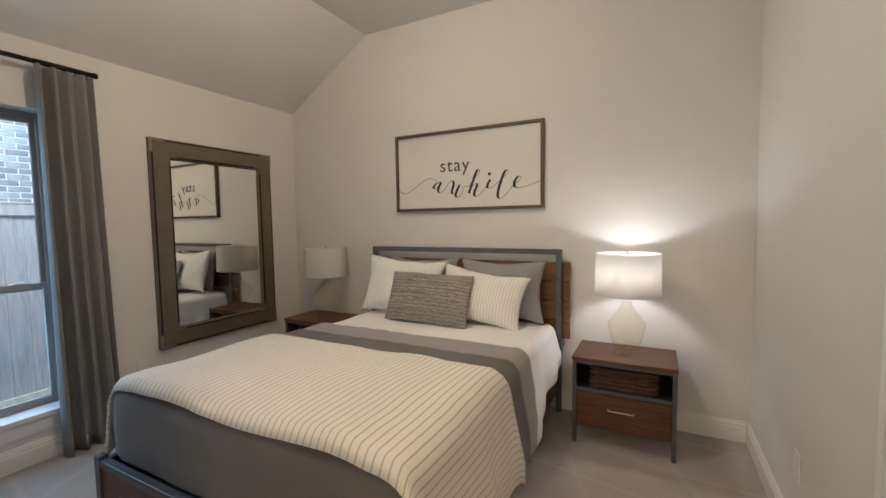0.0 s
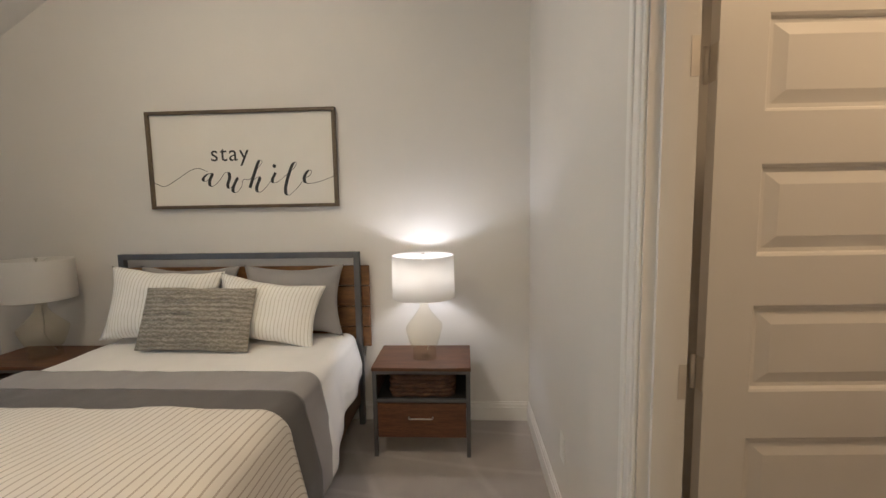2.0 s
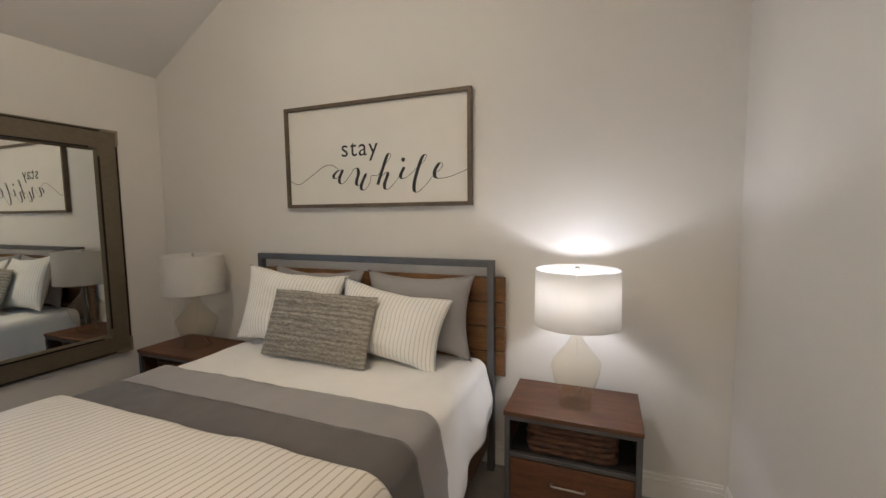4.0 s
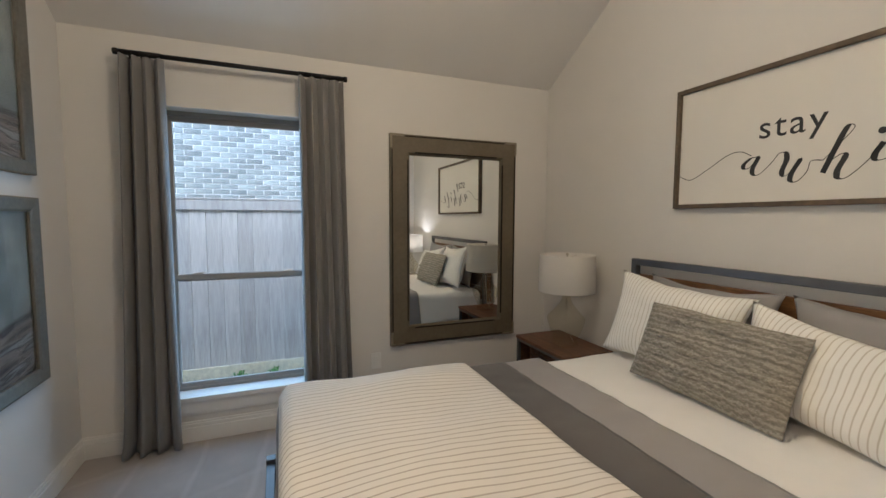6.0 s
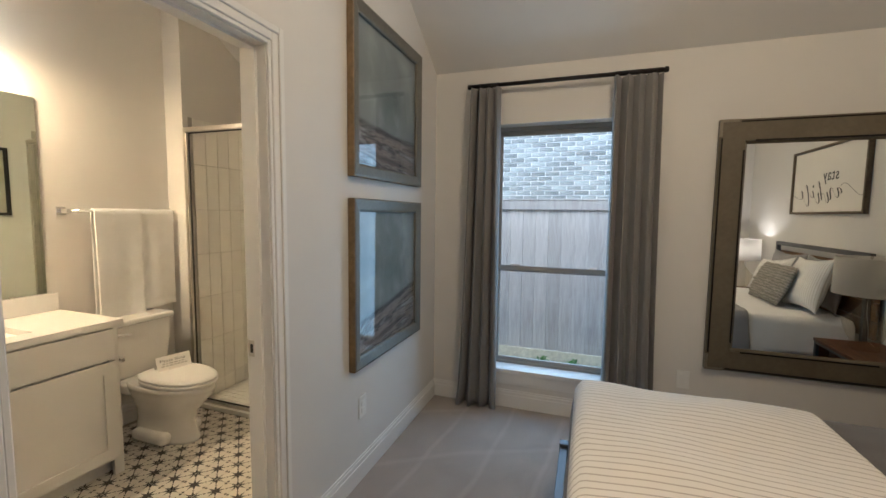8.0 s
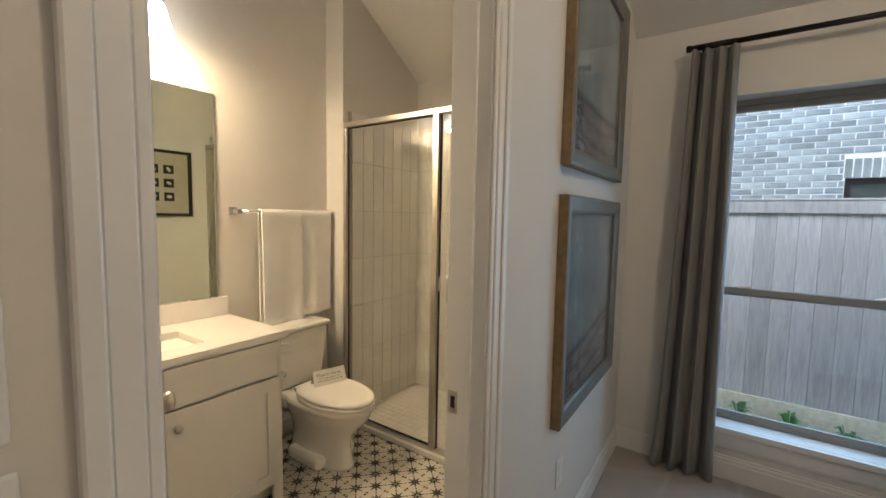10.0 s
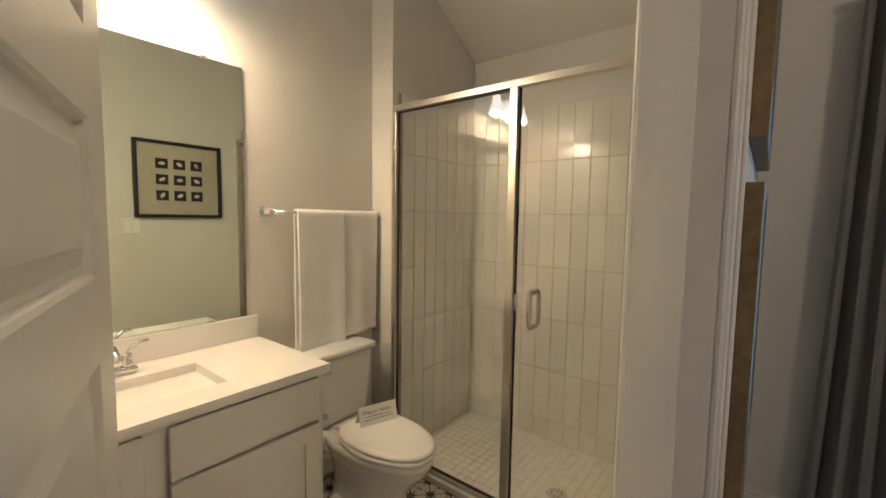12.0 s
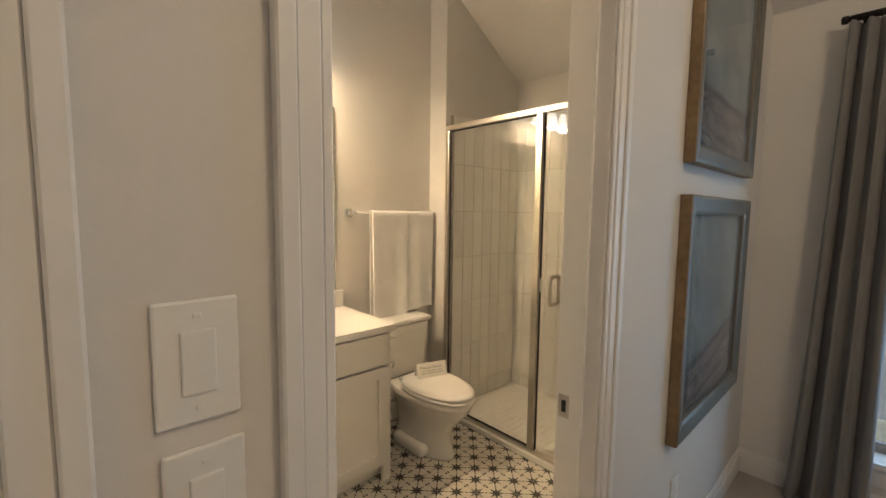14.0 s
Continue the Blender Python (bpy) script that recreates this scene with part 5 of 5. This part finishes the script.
part("mirror_glass", boxes((-1.652, -0.655, YB + 0.003, YB + 0.0085, 0.966, 2.05)), M_BATHMIRROR, bmir)
for cx_, cz in ((-1.50, 2.05), (-0.85, 2.05), (-1.50, 0.964), (-0.85, 0.964)):
    part("clip", boxes((cx_ - 0.012, cx_ + 0.012, YB + 0.002, YB + 0.012, cz - 0.007, cz + 0.007), bevel=0.001), M_NICKEL, bmir, "small metal mirror clip")
vl = thing("vanity_light", (-1.15, YB, 2.30), "three-shade brushed nickel vanity light, switched on", "light fixture")
part("backplate", boxes((-1.27, -1.03, YB + 0.001, YB + 0.025, 2.315, 2.435), bevel=0.006), M_NICKEL, vl)
part("bar", tube([(-1.36, YB + 0.16, 2.385), (-0.94, YB + 0.16, 2.385)], 0.010, 12), M_NICKEL, vl)
part("arm", tube([(-1.15, YB + 0.02, 2.385), (-1.15, YB + 0.16, 2.385)], 0.012, 12), M_NICKEL, vl)
M_LITSHADE = glow("lit_frosted_shade", (1.0, 0.86, 0.70), 2.6)
for sx_ in (-1.34, -1.15, -0.96):
    sy_ = YB + 0.16
    part("holder", lathe([(0.010, 0.02), (0.014, 0.012), (0.026, 0.0), (0.028, -0.018), (0.0, -0.018)], (sx_, sy_, 2.365), 20), M_NICKEL, vl)
    part("shade", lathe([(0.028, -0.02), (0.034, -0.04), (0.048, -0.09), (0.060, -0.135), (0.066, -0.150), (0.062, -0.148), (0.045, -0.09), (0.030, -0.04), (0.024, -0.022)], (sx_, sy_, 2.365), 28), M_LITSHADE, vl, "glowing frosted bell shade")

# picture opposite the mirror
bp = thing("framed_shells", (-1.98, YQ, 1.41), "black-framed picture of nine shells on dark squares", "picture")
part("frame", ring_frame("y", YQ, -1, -2.27, -1.69, 1.388, 1.938, [(0, 0.001), (0, 0.034), (0.003, 0.036), (0.019, 0.036), (0.022, 0.032), (0.022, 0.012)]), M_INK, bp, "thin black frame")
part("mat", boxes((-2.25, -1.71, YQ - 0.013, YQ - 0.003, 1.408, 1.918)), material("beige_mat", (0.46, 0.42, 0.34), 0.85, vary=0.08, vscale=20), bp, "beige mat board")
M_SHELL = material("pale_shell", (0.70, 0.66, 0.58), 0.6, vary=0.3, vscale=40)
for i in range(3):
    for j in range(3):
        px_, pz_ = -1.98 + (i - 1) * 0.115, 1.663 + (j - 1) * 0.115
        sq = part("square", boxes((px_ - 0.039, px_ + 0.039, YQ - 0.016, YQ - 0.0135, pz_ - 0.036, pz_ + 0.036)), M_INK, bp)
        sh = lathe([(0.0, 0.0), (0.022, 0.0), (0.020, 0.004), (0.012, 0.008), (0.0, 0.009)], (0, 0, 0), 14)
        bmesh.ops.transform(sh, matrix=Matrix.Translation((px_, YQ - 0.0165, pz_)) @ Matrix.Rotation(0.5 * (i - j), 4, "Y") @ Matrix.Diagonal((1, 1, 0.62, 1)) @ Matrix.Rotation(radians(90), 4, "X"), verts=sh.verts)
        part("shell", sh, M_SHELL, sq)
sw = thing("light_switch", (-1.665, YQ, 1.33), "white two-gang light switch in the bathroom", "switch")
part("plate", boxes((-1.722, -1.608, YQ - 0.006, YQ, 1.272, 1.388), bevel=0.003), M_PLASTIC, sw)
for dx in (-0.023, 0.023):
    part("rocker", boxes((-1.665 + dx - 0.0165, -1.665 + dx + 0.0165, YQ - 0.0095, YQ - 0.004, 1.297, 1.363), bevel=0.002), M_PLASTIC, sw)

# towel bar and towel
tbz, tby = 1.434, YB + 0.065
tb = thing("towel_bar", (-2.07, YB, tbz), "chrome towel bar with square posts", "towel bar")
part("bar", tube([(-1.745, tby, tbz), (-2.395, tby, tbz)], 0.008, 12), M_CHROME, tb)
for px_ in (-1.745, -2.39):
    part("post", boxes((px_ - 0.012, px_ + 0.012, YB + 0.006, tby + 0.012, tbz - 0.012, tbz + 0.012), bevel=0.002), M_CHROME, tb)
    part("flange", boxes((px_ - 0.024, px_ + 0.024, YB + 0.0005, YB + 0.008, tbz - 0.024, tbz + 0.024), bevel=0.002), M_CHROME, tb)
tw = thing("towel", (-2.1, tby, 0.72), "folded white bath towels hung over the bar", "towel", "bath towels")


def towel(x0, x1, zf, zb, r, seed):
    n = 60

    def f(u, v):
        x = x0 + (x1 - x0) * u
        lf, lb = tbz - zf, tbz - zb
        q = math.pi * r
        s = v * (lf + q + lb)
        if s < lf:
            y, z, k = tby + r, zf + s, (lf - s) / lf
        elif s < lf + q:
            a = (s - lf) / r
            y, z, k = tby + r * math.cos(a), tbz + r * math.sin(a), 0
        else:
            y, z, k = tby - r, tbz - (s - lf - q), 0.0
        y += k * (0.008 * math.sin(u * 6.5 + seed) + 0.002 * math.sin(u * 13 + 2 * seed))
        hem = 0.004 if (abs(z - zf - 0.05) < 0.012 and k > 0) else 0
        z += 0.006 * math.sin(u * 5 + seed) * k
        return (x + 0.006 * k * math.sin(3 * z + seed), y - hem, z)

    return thicken(grid(n, 70, f), 0.009)


part("cloth", towel(-1.87, -2.145, 0.725, 0.748, 0.019, 1), M_TOWEL, tw)
tw2 = thing("towel", (-2.27, tby, 0.75), "folded white bath towel hung beside another", "towel", "bath towels")
part("cloth", towel(-2.12, -2.375, 0.775, 0.79, 0.017, 4), M_TOWEL, tw2)

# toilet
TX = -2.045
toi = thing("toilet", (TX, -1.5, 0), "white porcelain toilet with closed lid", "toilet")


def oval_stack(levels, n=40):
    """Stacked egg-shaped outlines: (z, back y, front y, half width, squareness at the back)."""
    bm = bmesh.new()
    rings = []
    for z, yb, yf, hw in levels:
        ring = []
        mid = yb + (yf - yb) * 0.42
        for k in range(n):
            a = 2 * math.pi * k / n
            c, s = math.cos(a), math.sin(a)
            if s >= 0:
                x, y = hw * c, mid + (yf - mid) * s
            else:
                e = 0.72
                x, y = hw * math.copysign(abs(c) ** e, c), mid + (mid - yb) * math.copysign(abs(s) ** e, s)
            ring.append(bm.verts.new((TX + x, y, z)))
        rings.append(ring)
    for r, s in zip(rings, rings[1:]):
        for k in range(n):
            bm.faces.new((r[k], r[(k + 1) % n], s[(k + 1) % n], s[k])).smooth = True
    bm.faces.new(rings[0][::-1]), bm.faces.new(rings[-1])
    return bm


part("bowl", oval_stack([(0.0, -1.70, -1.225, 0.112), (0.02, -1.70, -1.222, 0.114), (0.05, -1.69, -1.24, 0.104), (0.13, -1.68, -1.255, 0.098), (0.20, -1.68, -1.225, 0.106), (0.265, -1.69, -1.162, 0.133), (0.315, -1.70, -1.116, 0.155), (0.342, -1.70, -1.104, 0.162), (0.348, -1.70, -1.098, 0.168), (0.372, -1.70, -1.096, 0.169), (0.379, -1.695, -1.102, 0.164)]), M_PORC, toi)
part("shelf", rounded(TX - 0.155, TX + 0.155, YB + 0.012, -1.60, 0.285, 0.379, 0.03, 0.0), M_PORC, toi)
part("seat_pads", boxes((TX - 0.13, TX - 0.11, -1.30, -1.26, 0.377, 0.388), (TX + 0.11, TX + 0.13, -1.30, -1.26, 0.377, 0.388)), M_PLASTIC, toi)
part("seat", oval_stack([(0.384, -1.575, -1.094, 0.163), (0.388, -1.578, -1.088, 0.169), (0.400, -1.578, -1.088, 0.169), (0.404, -1.575, -1.094, 0.163)]), M_PLASTIC, toi)
part("lid", oval_stack([(0.4065, -1.580, -1.100, 0.157), (0.409, -1.584, -1.092, 0.165), (0.411, -1.584, -1.090, 0.167), (0.419, -1.584, -1.091, 0.166), (0.426, -1.578, -1.101, 0.157), (0.429, -1.56, -1.136, 0.137)]), M_PLASTIC, toi)
for s in (-1, 1):
    part("lid_hinge", tube([(TX + s * 0.075 - 0.025, -1.590, 0.404), (TX + s * 0.075 + 0.025, -1.590, 0.404)], 0.012, 10), M_PLASTIC, toi)
tk = bmesh.new()
rr = []
for z, w, y0, y1 in ((0.376, 0.165, YB + 0.02, -1.675), (0.395, 0.176, YB + 0.016, -1.668), (0.58, 0.196, YB + 0.014, -1.660), (0.717, 0.203, YB + 0.012, -1.655)):
    ring = []
    for k in range(40):
        a = 2 * math.pi * k / 40
        c, s = math.cos(a), math.sin(a)
        e = 0.30
        ring.append(tk.verts.new((TX + w * math.copysign(abs(c) ** e, c), (y0 + y1) / 2 + (y1 - y0) / 2 * math.copysign(abs(s) ** e, s), z)))
    rr.append(ring)
for r, s in zip(rr, rr[1:]):
    for k in range(40):
        tk.faces.new((r[k], r[(k + 1) % 40], s[(k + 1) % 40], s[k])).smooth = True
tk.faces.new(rr[0][::-1]), tk.faces.new(rr[-1])
part("tank", tk, M_PORC, toi)
part("tank_lid", rounded(TX - 0.212, TX + 0.212, YB + 0.006, -1.643, 0.718, 0.756, 0.016, 0.0), M_PORC, toi)
part("flush_lever", tube([(TX + 0.158, -1.66, 0.672), (TX + 0.158, -1.643, 0.672), (TX + 0.133, -1.640, 0.672), (TX + 0.093, -1.640, 0.665)], [0.012, 0.010, 0.007, 0.008], 10), M_PLASTIC, toi, "white flush lever")
for s in (-1, 1):
    part("bolt_cap", lathe([(0.013, 0.0), (0.013, 0.008), (0.008, 0.014), (0.0, 0.015)], (TX + s * 0.105, -1.42, 0.052), 14), M_PORC, toi)
    part("base_skirt", rounded(TX + s * 0.10 - 0.045, TX + s * 0.10 + 0.045, -1.62, -1.34, 0.0, 0.075, 0.03, 0.0), M_PORC, toi)
vlv = thing("supply_valve", (-1.80, YB, 0.18), "chrome water supply valve beside the toilet", "valve")
part("valve_body", tube([(-1.80, YB + 0.001, 0.18), (-1.80, YB + 0.06, 0.18)], [0.018, 0.010], 12), M_CHROME, vlv)
part("hose", tube([(-1.80, YB + 0.055, 0.18), (-1.80, YB + 0.06, 0.26), (-1.83, YB + 0.07, 0.34), (-1.88, YB + 0.08, 0.40)], 0.005, 8), M_NICKEL, vlv)
part("oval_knob", tube([(-1.80, YB + 0.06, 0.18), (-1.80, YB + 0.085, 0.18)], [0.018, 0.016], 12), M_CHROME, vlv)
tp = thing("paper_holder", (-1.688, -1.50, 0.60), "empty chrome paper holder on the vanity side", "paper holder")
part("plate", boxes((-1.694, -1.6875, -1.53, -1.48, 0.575, 0.625), bevel=0.002), M_CHROME, tp)
part("arm", boxes((-1.745, -1.694, -1.515, -1.495, 0.59, 0.61), bevel=0.003), M_CHROME, tp)
part("roller", boxes((-1.757, -1.739, -1.515, -1.395, 0.588, 0.612), bevel=0.003), M_CHROME, tp)

# tent card on the lid
card = thing("tent_card", (-2.09, -1.465, 0.430), "folded white card printed with a short note, on the toilet lid", "card")
mcard = Matrix.Translation((-2.09, -1.465, 0.430)) @ Matrix.Rotation(radians(180 - 17), 4, "Z")
for sgn, nm in ((-1, "front_leaf"), (1, "back_leaf")):
    bm = boxes((-0.098, 0.098, -0.0006, 0.0006, 0.0, 0.090))
    bmesh.ops.transform(bm, matrix=mcard @ Matrix.Translation((0, sgn * 0.030, 0)) @ Matrix.Rotation(radians(-sgn * -20), 4, "X") if sgn > 0 else mcard @ Matrix.Translation((0, -0.030, 0)) @ Matrix.Rotation(radians(-20), 4, "X"), verts=bm.verts)
    lf = part(nm, bm, M_CARD, card)
face = Matrix.Translation((0, -0.0312, 0)) @ Matrix.Rotation(radians(-20), 4, "X")
M_TEXT = material("grey_print", (0.16, 0.15, 0.14), 0.7)
lettering("Please Note", 0.0255, (0, 0, 0), M_TEXT, card, "heading", 1.15, turn=mcard @ face @ Matrix.Translation((-0.078, 0, 0.052)) @ Matrix.Rotation(radians(90), 4, "X"))
M_FAINT = material("faint_print", (0.42, 0.40, 0.37), 0.7)
for z, a, b in ((0.040, -0.066, 0.066), (0.026, -0.075, 0.075)):
    bm = bmesh.new()
    x = a
    while x < b:
        w = random.uniform(0.008, 0.022)
        box(bm, x, min(b, x + w), -0.0006, 0.0, z - 0.003, z + 0.003)
        x += w + 0.006
    bmesh.ops.transform(bm, matrix=mcard @ face, verts=bm.verts)
    part("print_line", bm, M_FAINT, card)

# shower
scr = thing("shower_screen", (XS, -0.95, 0.03), "brushed nickel framed glass shower screen with a hinged door", "shower screen")
SY0, SY1, SZT = -1.694, YQ - 0.001, 2.03
part("left_frame", boxes((XS - 0.016, XS + 0.022, SY0, SY0 + 0.028, 0.05, SZT - 0.034), bevel=0.002), M_NICKEL, scr)
part("right_frame", boxes((XS - 0.016, XS + 0.022, SY1 - 0.028, SY1, 0.05, SZT - 0.034), bevel=0.002), M_NICKEL, scr)
part("top_rail", boxes((XS - 0.018, XS + 0.024, SY0, SY1, SZT - 0.034, SZT), bevel=0.003), M_NICKEL, scr)
part("bottom_rail", boxes((XS - 0.018, XS + 0.024, SY0, SY1, 0.031, 0.05), bevel=0.002), M_NICKEL, scr)
part("post", boxes((XS - 0.018, XS + 0.026, -0.958, -0.918, 0.05, SZT - 0.034), bevel=0.003), M_NICKEL, scr)
for nm, a, b in (("fixed_pane", SY0 + 0.028, -0.958), ("door_pane", -0.914, SY1 - 0.036)):
    g = part(nm, boxes((XS - 0.003, XS + 0.003, a, b, 0.056, SZT - 0.040)), M_SHOWER, scr, "clear glass")
    g.visible_shadow = False
part("gasket", boxes((XS - 0.005, XS + 0.005, SY0 + 0.028, SY0 + 0.035, 0.05, SZT - 0.034), (XS - 0.005, XS + 0.005, SY0 + 0.035, -0.958, SZT - 0.041, SZT - 0.034), (XS - 0.005, XS + 0.005, SY0 + 0.035, -0.958, 0.05, 0.058), (XS - 0.006, XS + 0.006, -0.9175, -0.914, 0.05, SZT - 0.034)), M_INK, scr, "black rubber seal")
hy = -0.822
part("handle", tube(smooth_line([(XS + 0.003, hy, 0.945), (XS + 0.030, hy, 0.942), (XS + 0.045, hy, 0.960), (XS + 0.046, hy, 1.02), (XS + 0.045, hy, 1.08), (XS + 0.030, hy, 1.098), (XS + 0.003, hy, 1.095)], 5), 0.0105, 12), M_NICKEL, scr, "brushed nickel D handle")
part("inner_handle", tube(smooth_line([(XS - 0.003, hy, 0.945), (XS - 0.030, hy, 0.942), (XS - 0.045, hy, 0.960), (XS - 0.046, hy, 1.02), (XS - 0.045, hy, 1.08), (XS - 0.030, hy, 1.098), (XS - 0.003, hy, 1.095)], 5), 0.0105, 12), M_NICKEL, scr, "brushed nickel D handle")
part("catch", boxes((XS - 0.008, XS + 0.012, -0.917, -0.905, 1.00, 1.08), bevel=0.002), M_CHROME, scr)
structure("shower_curb", boxes((XS - 0.05, XS + 0.045, -1.695, YQ, 0.0, 0.031), bevel=0.003), M_TILE, "low cream tiled shower curb", "shower curb")
pan = structure("floor_shower", boxes((XW, XS - 0.05, -1.695, YQ, -0.1, 0.0)), M_GROUT, "small cream mosaic shower floor", "floor")
structure("wall_shower_tile_bed", boxes((XW, XW + 0.004, -1.695, YQ, 0, 2.112), (XW + 0.004, XS - 0.02, -1.695, -1.691, 0, 2.112), (XW + 0.004, XS - 0.02, YQ - 0.004, YQ, 0, 2.112)), M_GROUT, "grout behind the shower wall tiles", "wall")
drain = thing("shower_drain", (-2.72, -0.80, 0.009), "round nickel shower drain grate", "drain")
part("grate", lathe([(0.0, 0.0), (0.05, 0.0), (0.052, 0.002), (0.048, 0.004), (0.0, 0.004)], (-2.72, -0.80, 0.009), 28), M_NICKEL, drain)
# thin black blocks on the solid grate paint in the openings' shade
for k in range(8):
    a = k * math.pi / 4
    part("slot", boxes((-2.72 + 0.028 * math.cos(a) - 0.006, -2.72 + 0.028 * math.cos(a) + 0.006, -0.80 + 0.028 * math.sin(a) - 0.003, -0.80 + 0.028 * math.sin(a) + 0.003, 0.0129, 0.0136)), M_INK, drain)

# ---- pieces: floor tiles, shower tiles ----
floor_b = structure("floor_bath", boxes((XS + 0.045, -0.62, YB, YQ, -0.1, -0.004)), M_GROUT, "bathroom floor bed under patterned tiles", "floor")


def star(cx, cy, ro, ri, n=8, a0=0.0):
    return [(cx + (ro if k % 2 == 0 else ri) * math.cos(a0 + math.pi * k / n), cy + (ro if k % 2 == 0 else ri) * math.sin(a0 + math.pi * k / n)) for k in range(2 * n)]


S = 0.146
bm = bmesh.new()
h = S / 2 - 0.0008
box(bm, -h, h, -h, h, -0.006, 0.0)


def inlay(pts, centre=None, closed=True):
    """A fan of triangles about its centre, a hair above the tile."""
    lim = h - 0.0003
    pts = [(max(-lim, min(lim, x)), max(-lim, min(lim, y))) for x, y in pts]
    c = centre or (sum(p[0] for p in pts) / len(pts), sum(p[1] for p in pts) / len(pts))
    c = (max(-lim, min(lim, c[0])), max(-lim, min(lim, c[1])))
    cv = bm.verts.new((*c, 0.0004))
    vs = [bm.verts.new((x, y, 0.0004)) for x, y in pts]
    for i in range(len(vs) if closed else len(vs) - 1):
        f = bm.faces.new((cv, vs[i], vs[(i + 1) % len(vs)]))
        f.material_index = 1


inlay(star(0, 0, 0.0475, 0.0170))
for sx in (-1, 1):
    for sy in (-1, 1):
        q = star(sx * S / 2, sy * S / 2, 0.0475, 0.0170)
        keep = [(x, y) for x, y in q if abs(x) <= S / 2 + 1e-6 and abs(y) <= S / 2 + 1e-6]
        cc = Vector((sx * S / 2, sy * S / 2))
        a_mid = math.atan2(-sy, -sx)
        keep.sort(key=lambda p: ((math.atan2(p[1] - cc.y, p[0] - cc.x) - a_mid + math.pi) % (2 * math.pi)))
        inlay(keep, (cc.x, cc.y), False)
for ax, ay in ((1, 0), (-1, 0), (0, 1), (0, -1)):
    c = (ax * S / 2 * 0.90, ay * S / 2 * 0.90)
    inlay([(c[0] - 0.009, c[1]), (c[0], c[1] - 0.009), (c[0] + 0.009, c[1]), (c[0], c[1] + 0.009)])
for sx in (-1, 1):
    for sy in (-1, 1):
        c = (sx * S / 4, sy * S / 4)
        inlay([(c[0] - 0.006, c[1]), (c[0], c[1] - 0.006), (c[0] + 0.006, c[1]), (c[0], c[1] + 0.006)])
bmesh.ops.recalc_face_normals(bm, faces=[f for f in bm.faces if f.material_index == 0])
for f in bm.faces:
    f.normal_update()
    if f.material_index == 1 and f.normal.z < 0:
        f.normal_flip()
tile_me = bpy.data.meshes.new("tile")
bm.to_mesh(tile_me)
bm.free()
tile_me.materials.append(M_STARTILE), tile_me.materials.append(M_STARINK)
for i in range(13):
    for j in range(13):
        x, y = XS + 0.045 + S * (i + 0.5), YQ - S * (j + 0.5) - 0.02
        if x > -0.62 or y < YB:
            continue
        ob = new("tile", tile_me)
        ob.parent = floor_b
        ob.location = (x, y, 0)


def slab_mesh(name, w, hgt, t, mat):
    b = boxes((-w / 2, w / 2, -t, 0, -hgt / 2, hgt / 2), bevel=0.0012)
    me = bpy.data.meshes.new(name)
    b.to_mesh(me)
    b.free()
    me.materials.append(mat)
    return me


TW, TH = 0.1035, 0.330
wt = slab_mesh("wall_tile", TW - 0.0026, TH - 0.0026, 0.006, M_TILE)
cut = slab_mesh("wall_tile_cut", TW - 0.0026, 0.1235, 0.006, M_TILE)
tile_n = tagged(new("wall_shower_tiles"), "cream vertical stacked glazed shower tiles", "wall tile", kind="structure")
for face_, count, at0 in (("back", 14, -1.686), ("left", 7, XW + 0.010), ("right", 7, XW + 0.010)):
    for i in range(count):
        for j in range(7):
            ob = new("tile", wt if j else cut)
            ob.parent = tile_n
            z = 0.13 + TH * (j - 0.5) if j else 0.067
            c = at0 + TW * (i + 0.5)
            if face_ == "back":
                ob.matrix_basis = pose(XW + 0.010, c, z, 0, 0, 90)
            elif face_ == "left":
                ob.matrix_basis = pose(c, -1.685, z, 0, 0, 180)
            else:
                ob.matrix_basis = pose(c, YQ - 0.010, z, 0, 0, 0)
mos = slab_mesh("mosaic", 0.049, 0.049, 0.006, M_TILE)
mo = bmesh.new()
x = XW + 0.03
while x < XS - 0.06:
    y = -1.67
    while y < YQ - 0.03:
        box(mo, x - 0.0245, x + 0.0245, y - 0.0245, y + 0.0245, 0.001, 0.006 + random.uniform(0, 0.0006))
        y += 0.051
    x += 0.051
mob = part("mosaic", mo, M_TILE, pan)
tagged(mob, kind="stuff")
